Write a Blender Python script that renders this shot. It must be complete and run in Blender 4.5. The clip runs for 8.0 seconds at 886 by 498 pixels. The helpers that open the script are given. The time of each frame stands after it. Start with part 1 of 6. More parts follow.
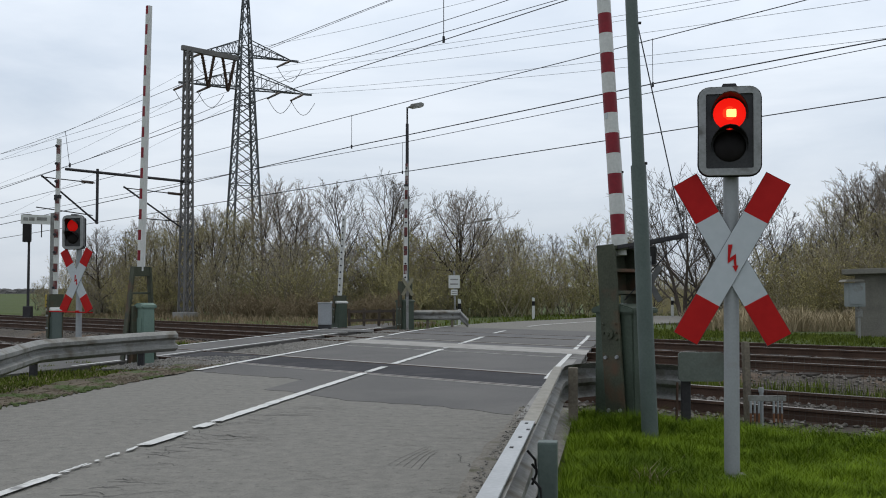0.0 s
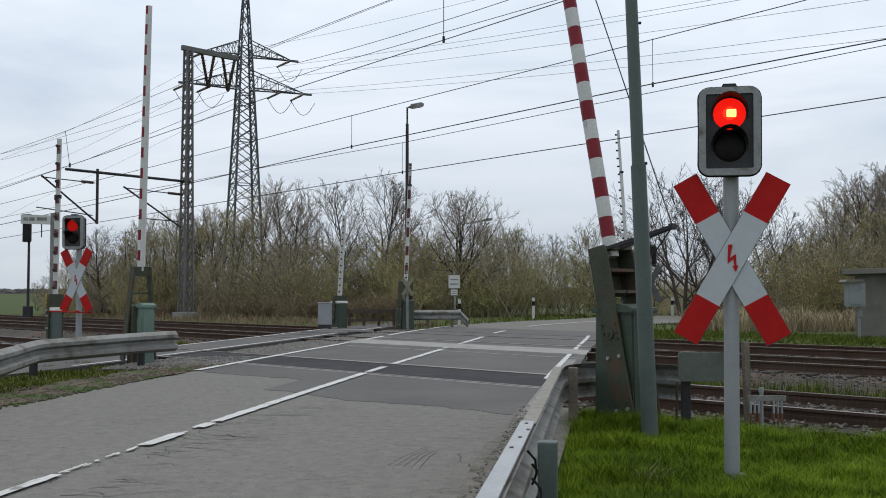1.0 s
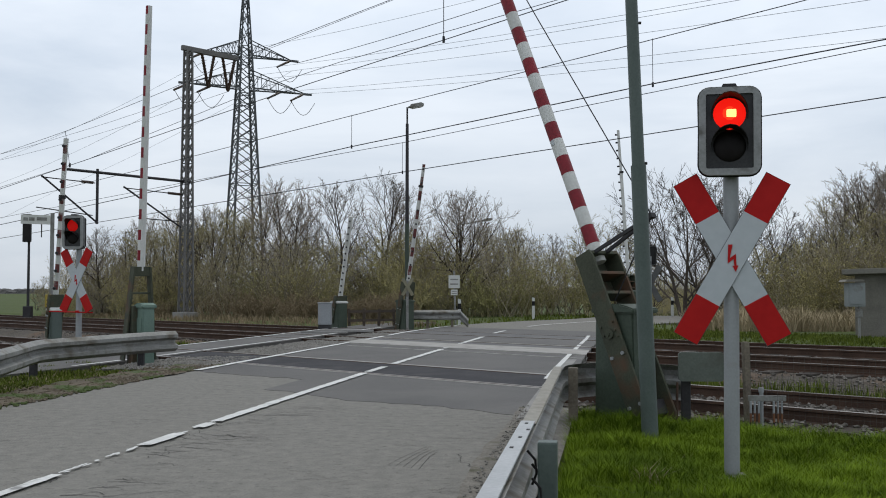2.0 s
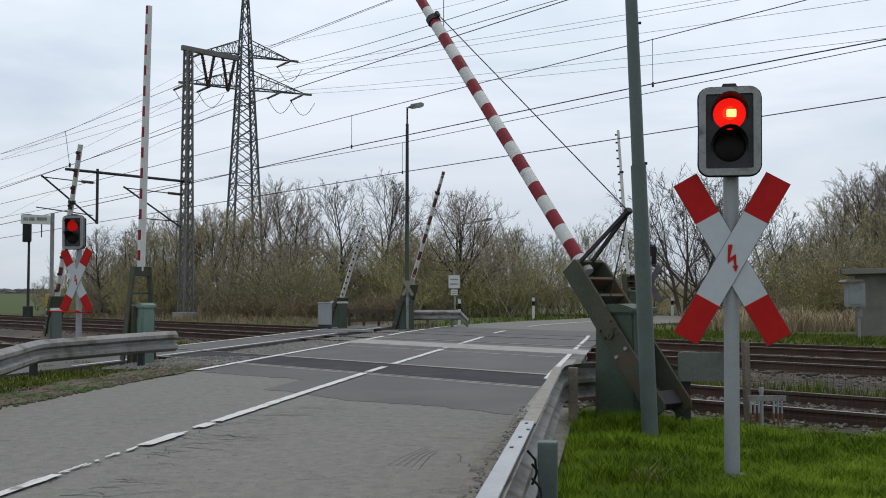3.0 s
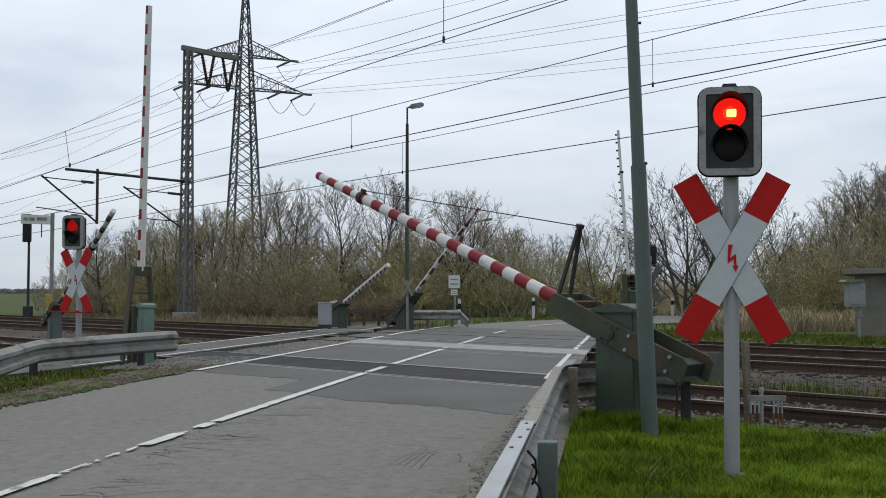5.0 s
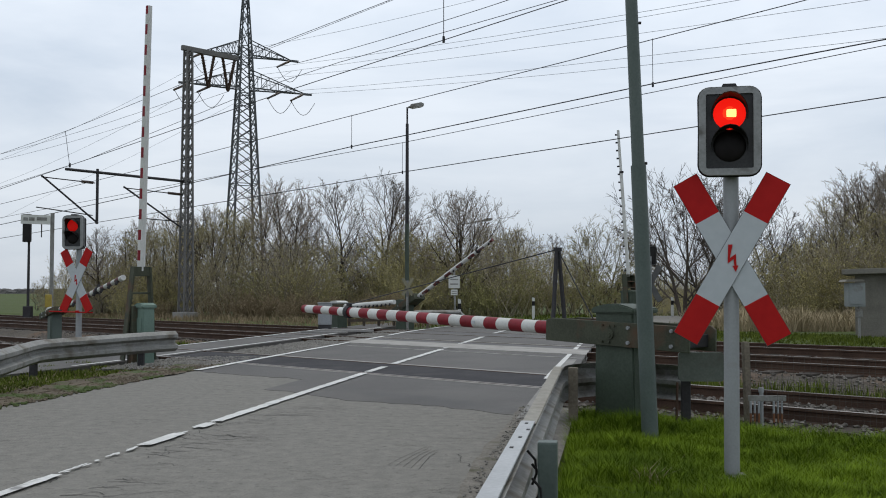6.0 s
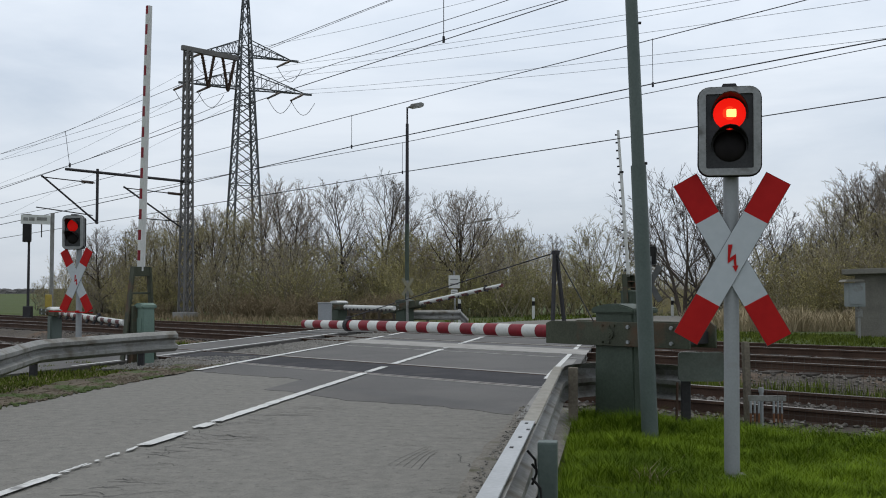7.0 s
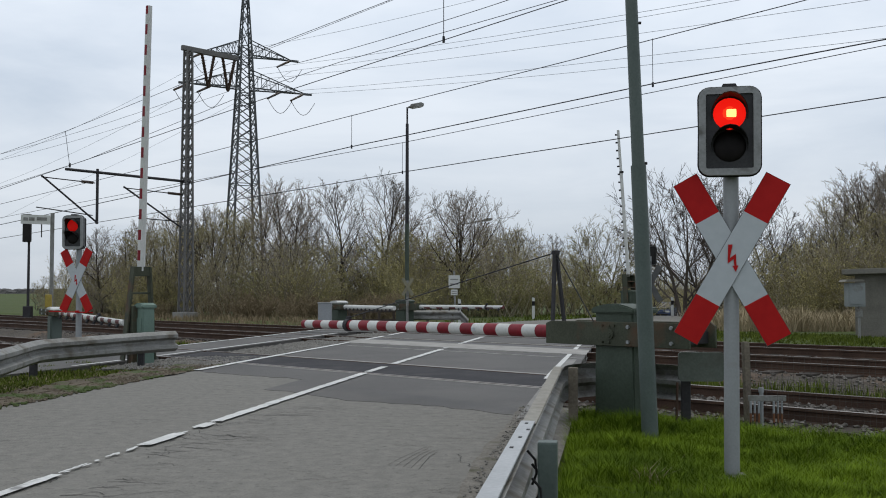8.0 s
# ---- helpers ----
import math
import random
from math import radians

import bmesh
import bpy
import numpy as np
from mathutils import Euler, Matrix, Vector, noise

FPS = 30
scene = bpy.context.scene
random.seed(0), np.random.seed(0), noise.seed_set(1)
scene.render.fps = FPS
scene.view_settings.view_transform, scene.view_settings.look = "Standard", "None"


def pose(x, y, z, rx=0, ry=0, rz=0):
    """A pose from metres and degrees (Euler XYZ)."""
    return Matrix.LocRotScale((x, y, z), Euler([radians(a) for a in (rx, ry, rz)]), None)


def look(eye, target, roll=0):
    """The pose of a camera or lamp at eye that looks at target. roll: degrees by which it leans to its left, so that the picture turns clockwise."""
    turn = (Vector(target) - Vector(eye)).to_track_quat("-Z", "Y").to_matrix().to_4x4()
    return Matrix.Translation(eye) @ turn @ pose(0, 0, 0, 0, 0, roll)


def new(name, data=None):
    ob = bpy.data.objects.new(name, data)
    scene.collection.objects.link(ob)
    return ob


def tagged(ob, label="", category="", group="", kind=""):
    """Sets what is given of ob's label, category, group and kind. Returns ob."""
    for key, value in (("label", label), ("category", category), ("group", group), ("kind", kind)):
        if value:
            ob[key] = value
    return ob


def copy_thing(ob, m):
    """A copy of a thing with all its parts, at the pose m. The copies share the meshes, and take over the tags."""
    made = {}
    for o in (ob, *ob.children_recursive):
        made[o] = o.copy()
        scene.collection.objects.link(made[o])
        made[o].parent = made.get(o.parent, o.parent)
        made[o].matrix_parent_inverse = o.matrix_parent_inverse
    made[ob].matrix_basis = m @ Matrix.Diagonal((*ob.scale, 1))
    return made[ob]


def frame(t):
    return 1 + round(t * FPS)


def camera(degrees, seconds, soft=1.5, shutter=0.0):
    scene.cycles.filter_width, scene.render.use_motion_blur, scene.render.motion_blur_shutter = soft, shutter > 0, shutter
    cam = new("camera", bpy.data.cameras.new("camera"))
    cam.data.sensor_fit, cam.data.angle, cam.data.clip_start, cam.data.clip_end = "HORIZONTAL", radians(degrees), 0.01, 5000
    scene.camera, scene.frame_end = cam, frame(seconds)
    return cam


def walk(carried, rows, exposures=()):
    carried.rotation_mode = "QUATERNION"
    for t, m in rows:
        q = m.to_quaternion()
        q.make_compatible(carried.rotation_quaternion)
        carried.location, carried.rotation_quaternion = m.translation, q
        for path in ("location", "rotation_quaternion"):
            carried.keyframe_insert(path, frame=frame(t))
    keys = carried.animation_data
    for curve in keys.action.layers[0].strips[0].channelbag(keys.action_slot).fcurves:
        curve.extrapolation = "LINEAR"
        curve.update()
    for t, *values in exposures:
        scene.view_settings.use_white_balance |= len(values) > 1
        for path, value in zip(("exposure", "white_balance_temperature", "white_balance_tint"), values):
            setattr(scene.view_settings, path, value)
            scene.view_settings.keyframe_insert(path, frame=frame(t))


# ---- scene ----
# ---------- camera (stands still on a low tripod beside the road) ----------
cam = camera(47.1, 8.0, soft=1.0)
EYE = pose(0, 0, 1.18, 92.35, 0, 0)
walk(cam, [(0.0, EYE), (8.0, EYE)], [(0.0, -0.04), (4.5, -0.04), (6.5, -0.08), (8.0, -0.11)])

# ---------- overcast daylight ----------
world = bpy.data.worlds.new("overcast_sky")
scene.world = world
world.use_nodes = True
wt = world.node_tree
wt.nodes.clear()


def wnode(kind, **kw):
    n = wt.nodes.new(kind)
    for k, v in kw.items():
        n.inputs[k].default_value = v
    return n


sky = wt.nodes.new("ShaderNodeTexSky")
sky.sky_type = "NISHITA"
sky.sun_disc = False
sky.sun_elevation = radians(70)
sky.sun_rotation = radians(20)
wcoord = wt.nodes.new("ShaderNodeTexCoord")
wmap = wt.nodes.new("ShaderNodeMapping")
wmap.inputs["Scale"].default_value = (1.0, 1.0, 4.5)
wnoise = wnode("ShaderNodeTexNoise", Scale=2.1, Detail=6.0, Roughness=0.55, Distortion=0.3)
wramp = wt.nodes.new("ShaderNodeValToRGB")
wramp.color_ramp.elements[0].position, wramp.color_ramp.elements[0].color = 0.30, (0.62, 0.71, 0.83, 1)
wramp.color_ramp.elements[1].position, wramp.color_ramp.elements[1].color = 0.62, (0.90, 0.965, 1.05, 1)
wmix = wt.nodes.new("ShaderNodeMix")
wmix.data_type = "RGBA"
wmix.inputs[0].default_value = 0.90
wsky = wt.nodes.new("ShaderNodeMix")
wsky.data_type, wsky.blend_type = "RGBA", "MULTIPLY"
wsky.inputs[0].default_value = 1.0
wsky.inputs[7].default_value = (0.10, 0.10, 0.10, 1)
wbg = wnode("ShaderNodeBackground", Strength=1.0)
wout = wt.nodes.new("ShaderNodeOutputWorld")
L = wt.links.new
L(wcoord.outputs["Generated"], wmap.inputs["Vector"])
L(wmap.outputs["Vector"], wnoise.inputs["Vector"])
L(wnoise.outputs["Fac"], wramp.inputs["Fac"])
L(sky.outputs["Color"], wsky.inputs[6])
L(wsky.outputs[2], wmix.inputs[6])
L(wramp.outputs["Color"], wmix.inputs[7])
# an overcast sky is duller towards the horizon
wsep = wt.nodes.new("ShaderNodeSeparateXYZ")
wrise = wt.nodes.new("ShaderNodeMapRange")
for k, v in zip((1, 2, 3, 4), (0.0, 0.26, 0.82, 1.08)):
    wrise.inputs[k].default_value = v
wdull = wt.nodes.new("ShaderNodeVectorMath")
wdull.operation = "SCALE"
L(wcoord.outputs["Generated"], wsep.inputs[0])
L(wsep.outputs["Z"], wrise.inputs[0])
L(wrise.outputs[0], wdull.inputs["Scale"])
L(wmix.outputs[2], wdull.inputs[0])
L(wdull.outputs[0], wbg.inputs["Color"])
L(wbg.outputs["Background"], wout.inputs["Surface"])

sun = new("sun", bpy.data.lights.new("sun", "SUN"))
sun.data.energy, sun.data.angle, sun.data.color = 0.75, radians(30), (1.0, 0.92, 0.78)
sun.matrix_world = look((0, 0, 0), (-0.12, -0.34, -1.0))


# ---------- materials ----------
def surface(name, colour, colour2=None, rough=0.7, metal=0.0, scale=6.0, fine=60.0, bump=0.15, spread=0.5, rand=0.0, depth=0.01,
            stain=None, stain_scale=1.2, stain_at=(0.55, 0.7), spec=0.3):
    """A procedural surface: two colours mixed by coarse and fine noise, optional stains, bump and variation between pieces."""
    m = bpy.data.materials.new(name)
    m.use_nodes = True
    t = m.node_tree
    b = t.nodes["Principled BSDF"]
    link = t.links.new
    co = t.nodes.new("ShaderNodeTexCoord")
    colour2 = colour2 or tuple(c * 0.65 for c in colour)

    def nz(s, d=4.0):
        n = t.nodes.new("ShaderNodeTexNoise")
        n.inputs["Scale"].default_value, n.inputs["Detail"].default_value = s, d
        link(co.outputs["Object"], n.inputs["Vector"])
        return n.outputs["Fac"]

    def blend(fac, a, c):
        n = t.nodes.new("ShaderNodeMix")
        n.data_type = "RGBA"
        link(fac, n.inputs[0])
        for v, i in ((a, 6), (c, 7)):
            if isinstance(v, tuple):
                n.inputs[i].default_value = (*v[:3], 1)
            else:
                link(v, n.inputs[i])
        return n.outputs[2]

    def band(fac, lo, hi):
        n = t.nodes.new("ShaderNodeMapRange")
        n.inputs[1].default_value, n.inputs[2].default_value = lo, hi
        link(fac, n.inputs[0])
        return n.outputs[0]

    coarse, grain = nz(scale), nz(fine, 6.0)
    both = t.nodes.new("ShaderNodeMath")
    both.operation = "ADD"
    link(coarse, both.inputs[0])
    link(grain, both.inputs[1])
    col = blend(band(both.outputs[0], 1.0 - spread * 0.5, 1.0 + spread * 0.5), colour2, colour)
    if stain:
        col = blend(band(nz(stain_scale, 7.0), *stain_at), col, stain)
    if rand:
        info = t.nodes.new("ShaderNodeObjectInfo")
        hsv = t.nodes.new("ShaderNodeHueSaturation")
        link(band(info.outputs["Random"], 0, 1), hsv.inputs["Value"])
        r = hsv.inputs["Value"].links[0].from_node
        r.inputs[3].default_value, r.inputs[4].default_value = 1 - rand, 1 + rand
        link(col, hsv.inputs["Color"])
        col = hsv.outputs["Color"]
    link(col, b.inputs["Base Color"])
    b.inputs["Roughness"].default_value, b.inputs["Metallic"].default_value = rough, metal
    b.inputs["Specular IOR Level"].default_value = spec
    if bump:
        bp = t.nodes.new("ShaderNodeBump")
        bp.inputs["Strength"].default_value, bp.inputs["Distance"].default_value = bump, depth
        link(grain, bp.inputs["Height"])
        link(bp.outputs["Normal"], b.inputs["Normal"])
    return m


def glow(name, colour, strength):
    m = bpy.data.materials.new(name)
    m.use_nodes = True
    b = m.node_tree.nodes["Principled BSDF"]
    b.inputs["Base Color"].default_value = (*(c * 0.2 for c in colour), 1)
    b.inputs["Emission Color"].default_value = (*colour, 1)
    b.inputs["Emission Strength"].default_value = strength
    b.inputs["Roughness"].default_value = 0.6
    b.inputs["Specular IOR Level"].default_value = 0.1
    return m


M_ASPHALT = surface("worn_asphalt", (0.213, 0.203, 0.180), (0.150, 0.144, 0.129), 0.82, 0, 9.0, 60, 1.0, 0.50, 0, 0.006, (0.100, 0.095, 0.085), 19.0, (0.565, 0.76), spec=0.2)
M_ASPHALT_NEW = surface("dark_asphalt", (0.112, 0.105, 0.096), (0.068, 0.064, 0.060), 0.66, 0, 0.8, 60, 0.7, 0.40, 0, 0.006, (0.060, 0.057, 0.053), 1.6, (0.50, 0.85), spec=0.28)
M_PANEL = surface("rubber_crossing_panel", (0.046, 0.044, 0.047), (0.027, 0.026, 0.029), 0.75, 0, 1.4, 60, 0.3, 0.4, 0, 0.01, (0.07, 0.067, 0.065), 2.2, (0.55, 0.8), spec=0.12)
M_PANEL_FAR = surface("worn_crossing_slab", (0.105, 0.101, 0.097), (0.068, 0.066, 0.064), 0.66, 0, 1.4, 60, 0.3, 0.4, spec=0.3)
M_CONCRETE = surface("concrete", (0.27, 0.26, 0.245), (0.20, 0.195, 0.185), 0.9, 0, 2.5, 50, 0.3)
M_CONCRETE_PALE = surface("pale_worn_concrete", (0.36, 0.345, 0.32), (0.25, 0.24, 0.222), 0.85, 0, 2.5, 50, 0.3, 0.6, 0, 0.006, (0.17, 0.163, 0.15), 3.0, (0.58, 0.75))
M_LINE = surface("worn_road_paint", (0.66, 0.66, 0.635), (0.50, 0.50, 0.48), 0.7, 0, 3.0, 40, 0.2, 0.6, 0, 0.004, (0.24, 0.235, 0.225), 7.0, (0.58, 0.70))
M_SOIL = surface("soil_verge", (0.13, 0.105, 0.075), (0.075, 0.06, 0.042), 0.95, 0, 1.2, 30, 0.6, 0.5, 0, 0.03, (0.06, 0.085, 0.025), 2.0, (0.5, 0.6))
M_SHOULDER = surface("gritty_shoulder", (0.22, 0.202, 0.175), (0.135, 0.125, 0.107), 0.95, 0, 5.0, 40, 1.0, 0.5, 0, 0.02, (0.085, 0.082, 0.05), 3.0, (0.56, 0.68))
M_GRASSLAND = surface("short_grass_ground", (0.070, 0.096, 0.017), (0.040, 0.055, 0.012), 0.95, 0, 0.25, 14, 0.6, 0.6, 0, 0.04, (0.085, 0.078, 0.038), 0.35, (0.58, 0.75))
M_GRASS = surface("grass_blades", (0.160, 0.236, 0.015), (0.056, 0.094, 0.006), 0.8, 0, 1.1, 8, 0, 0.45, spec=0.06)
M_GRASS_DULL = surface("dull_grass_blades", (0.125, 0.155, 0.026), (0.055, 0.070, 0.014), 0.85, 0, 1.4, 10, 0, 0.5, spec=0.06)
M_DRY = surface("dry_straw", (0.40, 0.325, 0.20), (0.26, 0.21, 0.125), 0.85, 0, 1.2, 10, 0, 0.6)
M_BALLAST = surface("ballast_bed", (0.12, 0.103, 0.086), (0.062, 0.053, 0.044), 0.95, 0, 1.0, 22, 1.0, 0.5, 0, 0.05, (0.13, 0.085, 0.055), 0.7, (0.5, 0.65))
M_STONE = surface("ballast_stone", (0.20, 0.185, 0.165), (0.085, 0.073, 0.062), 0.9, 0, 3.0, 30, 0.4, 0.7)
M_RUST = surface("rusty_rail_steel", (0.085, 0.05, 0.034), (0.045, 0.027, 0.019), 0.85, 0.1, 3, 60, 0.3)
M_RAILTOP = surface("polished_rail_head", (0.27, 0.245, 0.22), (0.15, 0.125, 0.105), 0.5, 0.5, 2, 40, 0.05)
M_SLEEPER = surface("old_timber_sleeper", (0.055, 0.044, 0.036), (0.032, 0.026, 0.021), 0.9, 0, 4, 40, 0.5, 0.5, 0.25)
M_GREEN = surface("green_painted_steel", (0.062, 0.082, 0.060), (0.042, 0.056, 0.040), 0.55, 0, 3, 50, 0.12, 0.5, 0, 0.004, (0.075, 0.055, 0.038), 3.0, (0.63, 0.75))
M_GREEN_LIGHT = surface("pale_green_cabinet_paint", (0.145, 0.215, 0.175), (0.11, 0.165, 0.135), 0.5, 0, 3, 50, 0.1)
M_GREEN_POLE = surface("grey_green_pole_paint", (0.10, 0.125, 0.112), (0.075, 0.096, 0.086), 0.5, 0, 3, 60, 0.15, 0.5, 0, 0.003)
M_OLIVE = surface("mossy_olive_steel", (0.066, 0.073, 0.048), (0.042, 0.045, 0.030), 0.75, 0, 4, 50, 0.25, 0.5, 0, 0.004, (0.098, 0.052, 0.03), 3.0, (0.52, 0.70))
M_GALV = surface("galvanised_steel", (0.31, 0.32, 0.325), (0.25, 0.258, 0.262), 0.5, 0.2, 4, 60, 0.05, 0.8, 0, 0.003, (0.24, 0.22, 0.20), 5.0, (0.6, 0.75))
M_GALV_DULL = surface("weathered_guard_rail_zinc", (0.29, 0.29, 0.275), (0.17, 0.168, 0.155), 0.65, 0.2, 2.5, 40, 0.2, 0.6, 0, 0.004, (0.115, 0.10, 0.078), 3.4, (0.52, 0.68))
M_LATTICE = surface("weathered_lattice_steel", (0.175, 0.168, 0.16), (0.11, 0.105, 0.10), 0.7, 0.2, 1.5, 20, 0)
M_PYLON = surface("grey_pylon_steel", (0.095, 0.10, 0.105), (0.07, 0.074, 0.078), 0.7, 0.2, 0.4, 6, 0)
M_DARKSTEEL = surface("dark_steel", (0.045, 0.043, 0.045), (0.03, 0.028, 0.03), 0.6, 0.3, 4, 40, 0.1)
M_BLACK = surface("black_plastic", (0.022, 0.021, 0.020), (0.014, 0.013, 0.013), 0.6, 0, 6, 60, 0.08, spec=0.15)
M_WHITE = surface("dirty_white_paint_and_sheen", (0.60, 0.60, 0.57), (0.47, 0.47, 0.44), 0.5, 0, 3, 40, 0.05, 0.6, 0, 0.002, (0.40, 0.39, 0.36), 3.0, (0.62, 0.8))
M_BOOMRED = surface("crimson_boom_paint", (0.235, 0.010, 0.020), (0.15, 0.008, 0.014), 0.5, 0, 3, 40, 0.05, 0.6)
M_REDBROWN = surface("faded_red_paint", (0.155, 0.046, 0.042), (0.09, 0.034, 0.032), 0.6, 0, 3, 40, 0.05, 0.6, 0, 0.003, (0.30, 0.26, 0.25), 5.0, (0.55, 0.7))
M_SIGNWHITE = surface("reflective_sign_white", (0.45, 0.475, 0.49), (0.40, 0.425, 0.44), 0.45, 0, 1.5, 20, 0.02, 0.6)
M_SIGNRED = surface("reflective_sign_red", (0.43, 0.013, 0.012), (0.36, 0.010, 0.010), 0.5, 0, 1.5, 20, 0.02, 0.6, spec=0.12)
M_SIGNEDGE = surface("sign_edge", (0.12, 0.12, 0.118))
M_WIRE = surface("wire", (0.05, 0.05, 0.055), None, 0.6, 0.3, 3, 30, 0)
M_WIRE_LIGHT = surface("aluminium_conductor", (0.33, 0.34, 0.37), None, 0.6, 0.3, 3, 30, 0)
M_INSULATOR = surface("brown_insulator", (0.06, 0.035, 0.025), None, 0.3, 0, 3, 30, 0)
M_BARK = surface("grey_brown_bark", (0.085, 0.069, 0.056), (0.048, 0.039, 0.032), 0.95, 0, 1.5, 12, 0, 0.6, 0.25)
M_TWIG = surface("bare_twigs", (0.34, 0.295, 0.215), (0.21, 0.18, 0.132), 0.95, 0, 0.6, 5, 0, 0.6, 0.3)
M_CROWN = surface("dark_fine_twigs", (0.29, 0.245, 0.20), (0.19, 0.16, 0.13), 0.95, 0, 0.6, 5, 0, 0.6, 0.25)
M_CROWN_OLIVE = surface("olive_fine_twigs", (0.35, 0.305, 0.165), (0.23, 0.195, 0.11), 0.95, 0, 0.6, 5, 0, 0.6, 0.25)
M_TWIG_GREEN = surface("budding_twigs", (0.33, 0.29, 0.15), (0.205, 0.178, 0.095), 0.95, 0, 0.5, 4, 0, 0.6, 0.3)
M_BUD = surface("spring_buds", (0.31, 0.30, 0.11), (0.20, 0.19, 0.07), 0.8, 0, 0.5, 4, 0, 0.6, 0.3)
M_BUSHLEAF = surface("undergrowth_leaves", (0.42, 0.375, 0.15), (0.26, 0.225, 0.092), 0.85, 0, 0.4, 4, 0, 0.6, 0.25)
M_BRAMBLE = surface("reddish_bramble", (0.235, 0.178, 0.105), (0.15, 0.115, 0.07), 0.9, 0, 0.8, 6, 0, 0.7, 0.2)
M_PLASTER = surface("weathered_concrete_wall", (0.195, 0.185, 0.155), (0.135, 0.128, 0.108), 0.9, 0, 1.2, 25, 0.25, 0.5, 0, 0.006, (0.08, 0.076, 0.062), 0.9, (0.5, 0.75))
M_GREYBOX = surface("grey_enamel_cabinet", (0.31, 0.325, 0.335), (0.25, 0.262, 0.27), 0.5, 0, 2, 40, 0.05)
M_WOODPOST = surface("weathered_timber", (0.20, 0.17, 0.13), (0.12, 0.10, 0.08), 0.9, 0, 5, 40, 0.4)
M_CRACK = surface("tarry_crack", (0.065, 0.062, 0.058), (0.045, 0.043, 0.041), 0.95)
M_GRAVEL = surface("grey_gravel_stone", (0.25, 0.238, 0.215), (0.12, 0.113, 0.10), 0.9, 0, 3.0, 30, 0.4, 0.7)
M_FENCE_TIMBER = surface("dark_wet_timber", (0.095, 0.075, 0.058), (0.055, 0.043, 0.034), 0.9, 0, 5, 40, 0.4)
M_MESH = surface("dull_fence_wire", (0.085, 0.08, 0.07), (0.05, 0.046, 0.04), 0.7, 0.2, 8, 60, 0)
M_SIGNALPANEL = surface("dark_grey_signal_panel", (0.042, 0.042, 0.043), (0.028, 0.028, 0.029), 0.55, 0, 6, 60, 0.08, spec=0.2)
M_FARWOOD = surface("far_bare_wood", (0.10, 0.095, 0.09), (0.07, 0.068, 0.066), 0.95, 0, 0.1, 1, 0)
M_SIGNBACK = surface("pale_sign_back", (0.24, 0.225, 0.15), (0.18, 0.168, 0.115), 0.7)
M_RODEND = surface("faded_orange_sleeve", (0.20, 0.085, 0.04), (0.13, 0.06, 0.032), 0.7)
M_PALEGREEN_BOX = surface("grey_green_enamel", (0.235, 0.255, 0.25), (0.18, 0.196, 0.19), 0.55, 0, 2, 40, 0.05, 0.6, 0, 0.003, (0.13, 0.12, 0.10), 4.0, (0.58, 0.75))
M_CAP = surface("dusty_rail_cap", (0.315, 0.298, 0.255), (0.205, 0.192, 0.162), 0.65, 0.1, 4, 40, 0.1, 0.6, 0, 0.003, (0.15, 0.13, 0.10), 4.0, (0.52, 0.72))
M_CAP_NEW = surface("bright_zinc_cap", (0.44, 0.45, 0.455), (0.34, 0.35, 0.355), 0.5, 0.2, 5, 50, 0.05, 0.6)
M_LAMP_RED = glow("lit_red_signal_lens", (1.0, 0.012, 0.006), 0.9)
M_LAMP_CORE = glow("lit_red_lamp_core", (1.0, 0.72, 0.22), 1.6)
M_LAMP_HALO = glow("lit_red_lamp_halo", (1.0, 0.045, 0.012), 1.05)
M_FRAME = surface("dull_grey_signal_frame", (0.31, 0.315, 0.31), (0.21, 0.212, 0.208), 0.6, 0.1, 5, 50, 0.1, 0.6, 0, 0.003, (0.12, 0.115, 0.105), 6.0, (0.56, 0.68))
M_ENDPLATE = surface("grey_green_plate", (0.135, 0.150, 0.130), (0.092, 0.105, 0.090), 0.65, 0.1, 4, 50, 0.1, 0.6, 0, 0.004, (0.08, 0.075, 0.06), 3.0, (0.55, 0.72))
M_LENS_RED = glow("red_lens_seen_aslant", (1.0, 0.015, 0.012), 0.26)
M_LENS_DARK = surface("unlit_dark_lens", (0.012, 0.010, 0.010), None, 0.55, 0, 3, 30, 0, spec=0.12)
M_YELLOW = surface("yellow_cover", (0.36, 0.27, 0.05), (0.24, 0.18, 0.04), 0.6)
M_BLUECAR = surface("blue_car_paint", (0.05, 0.07, 0.13), None, 0.25, 0.2, 3, 30, 0)
M_GLASS = surface("car_glass", (0.02, 0.025, 0.03), None, 0.1, 0, 3, 30, 0)


# ---------- mesh helpers ----------
def link_mesh(name, bm, materials, parent=None, label="", smooth=False):
    me = bpy.data.meshes.new(name)
    bm.normal_update()
    bm.to_mesh(me)
    bm.free()
    for m in (materials if isinstance(materials, (list, tuple)) else [materials]):
        me.materials.append(m)
    if smooth:
        me.polygons.foreach_set("use_smooth", [True] * len(me.polygons))
        me.set_sharp_from_angle(angle=radians(40))
    ob = new(name, me)
    ob.parent = parent
    if label:
        ob["label"] = label
    return ob


def part(name, bm, material, parent, label="", smooth=False):
    """Links a bmesh as one mesh part under a thing or a part."""
    return link_mesh(name, bm, material, parent, label, smooth)


def thing(name, m, label, category, group="", kind=""):
    """An Empty at the base of a thing that carries its parts."""
    ob = new(name)
    ob.empty_display_size = 0.2
    ob.matrix_basis = m
    return tagged(ob, label, category, group, kind)


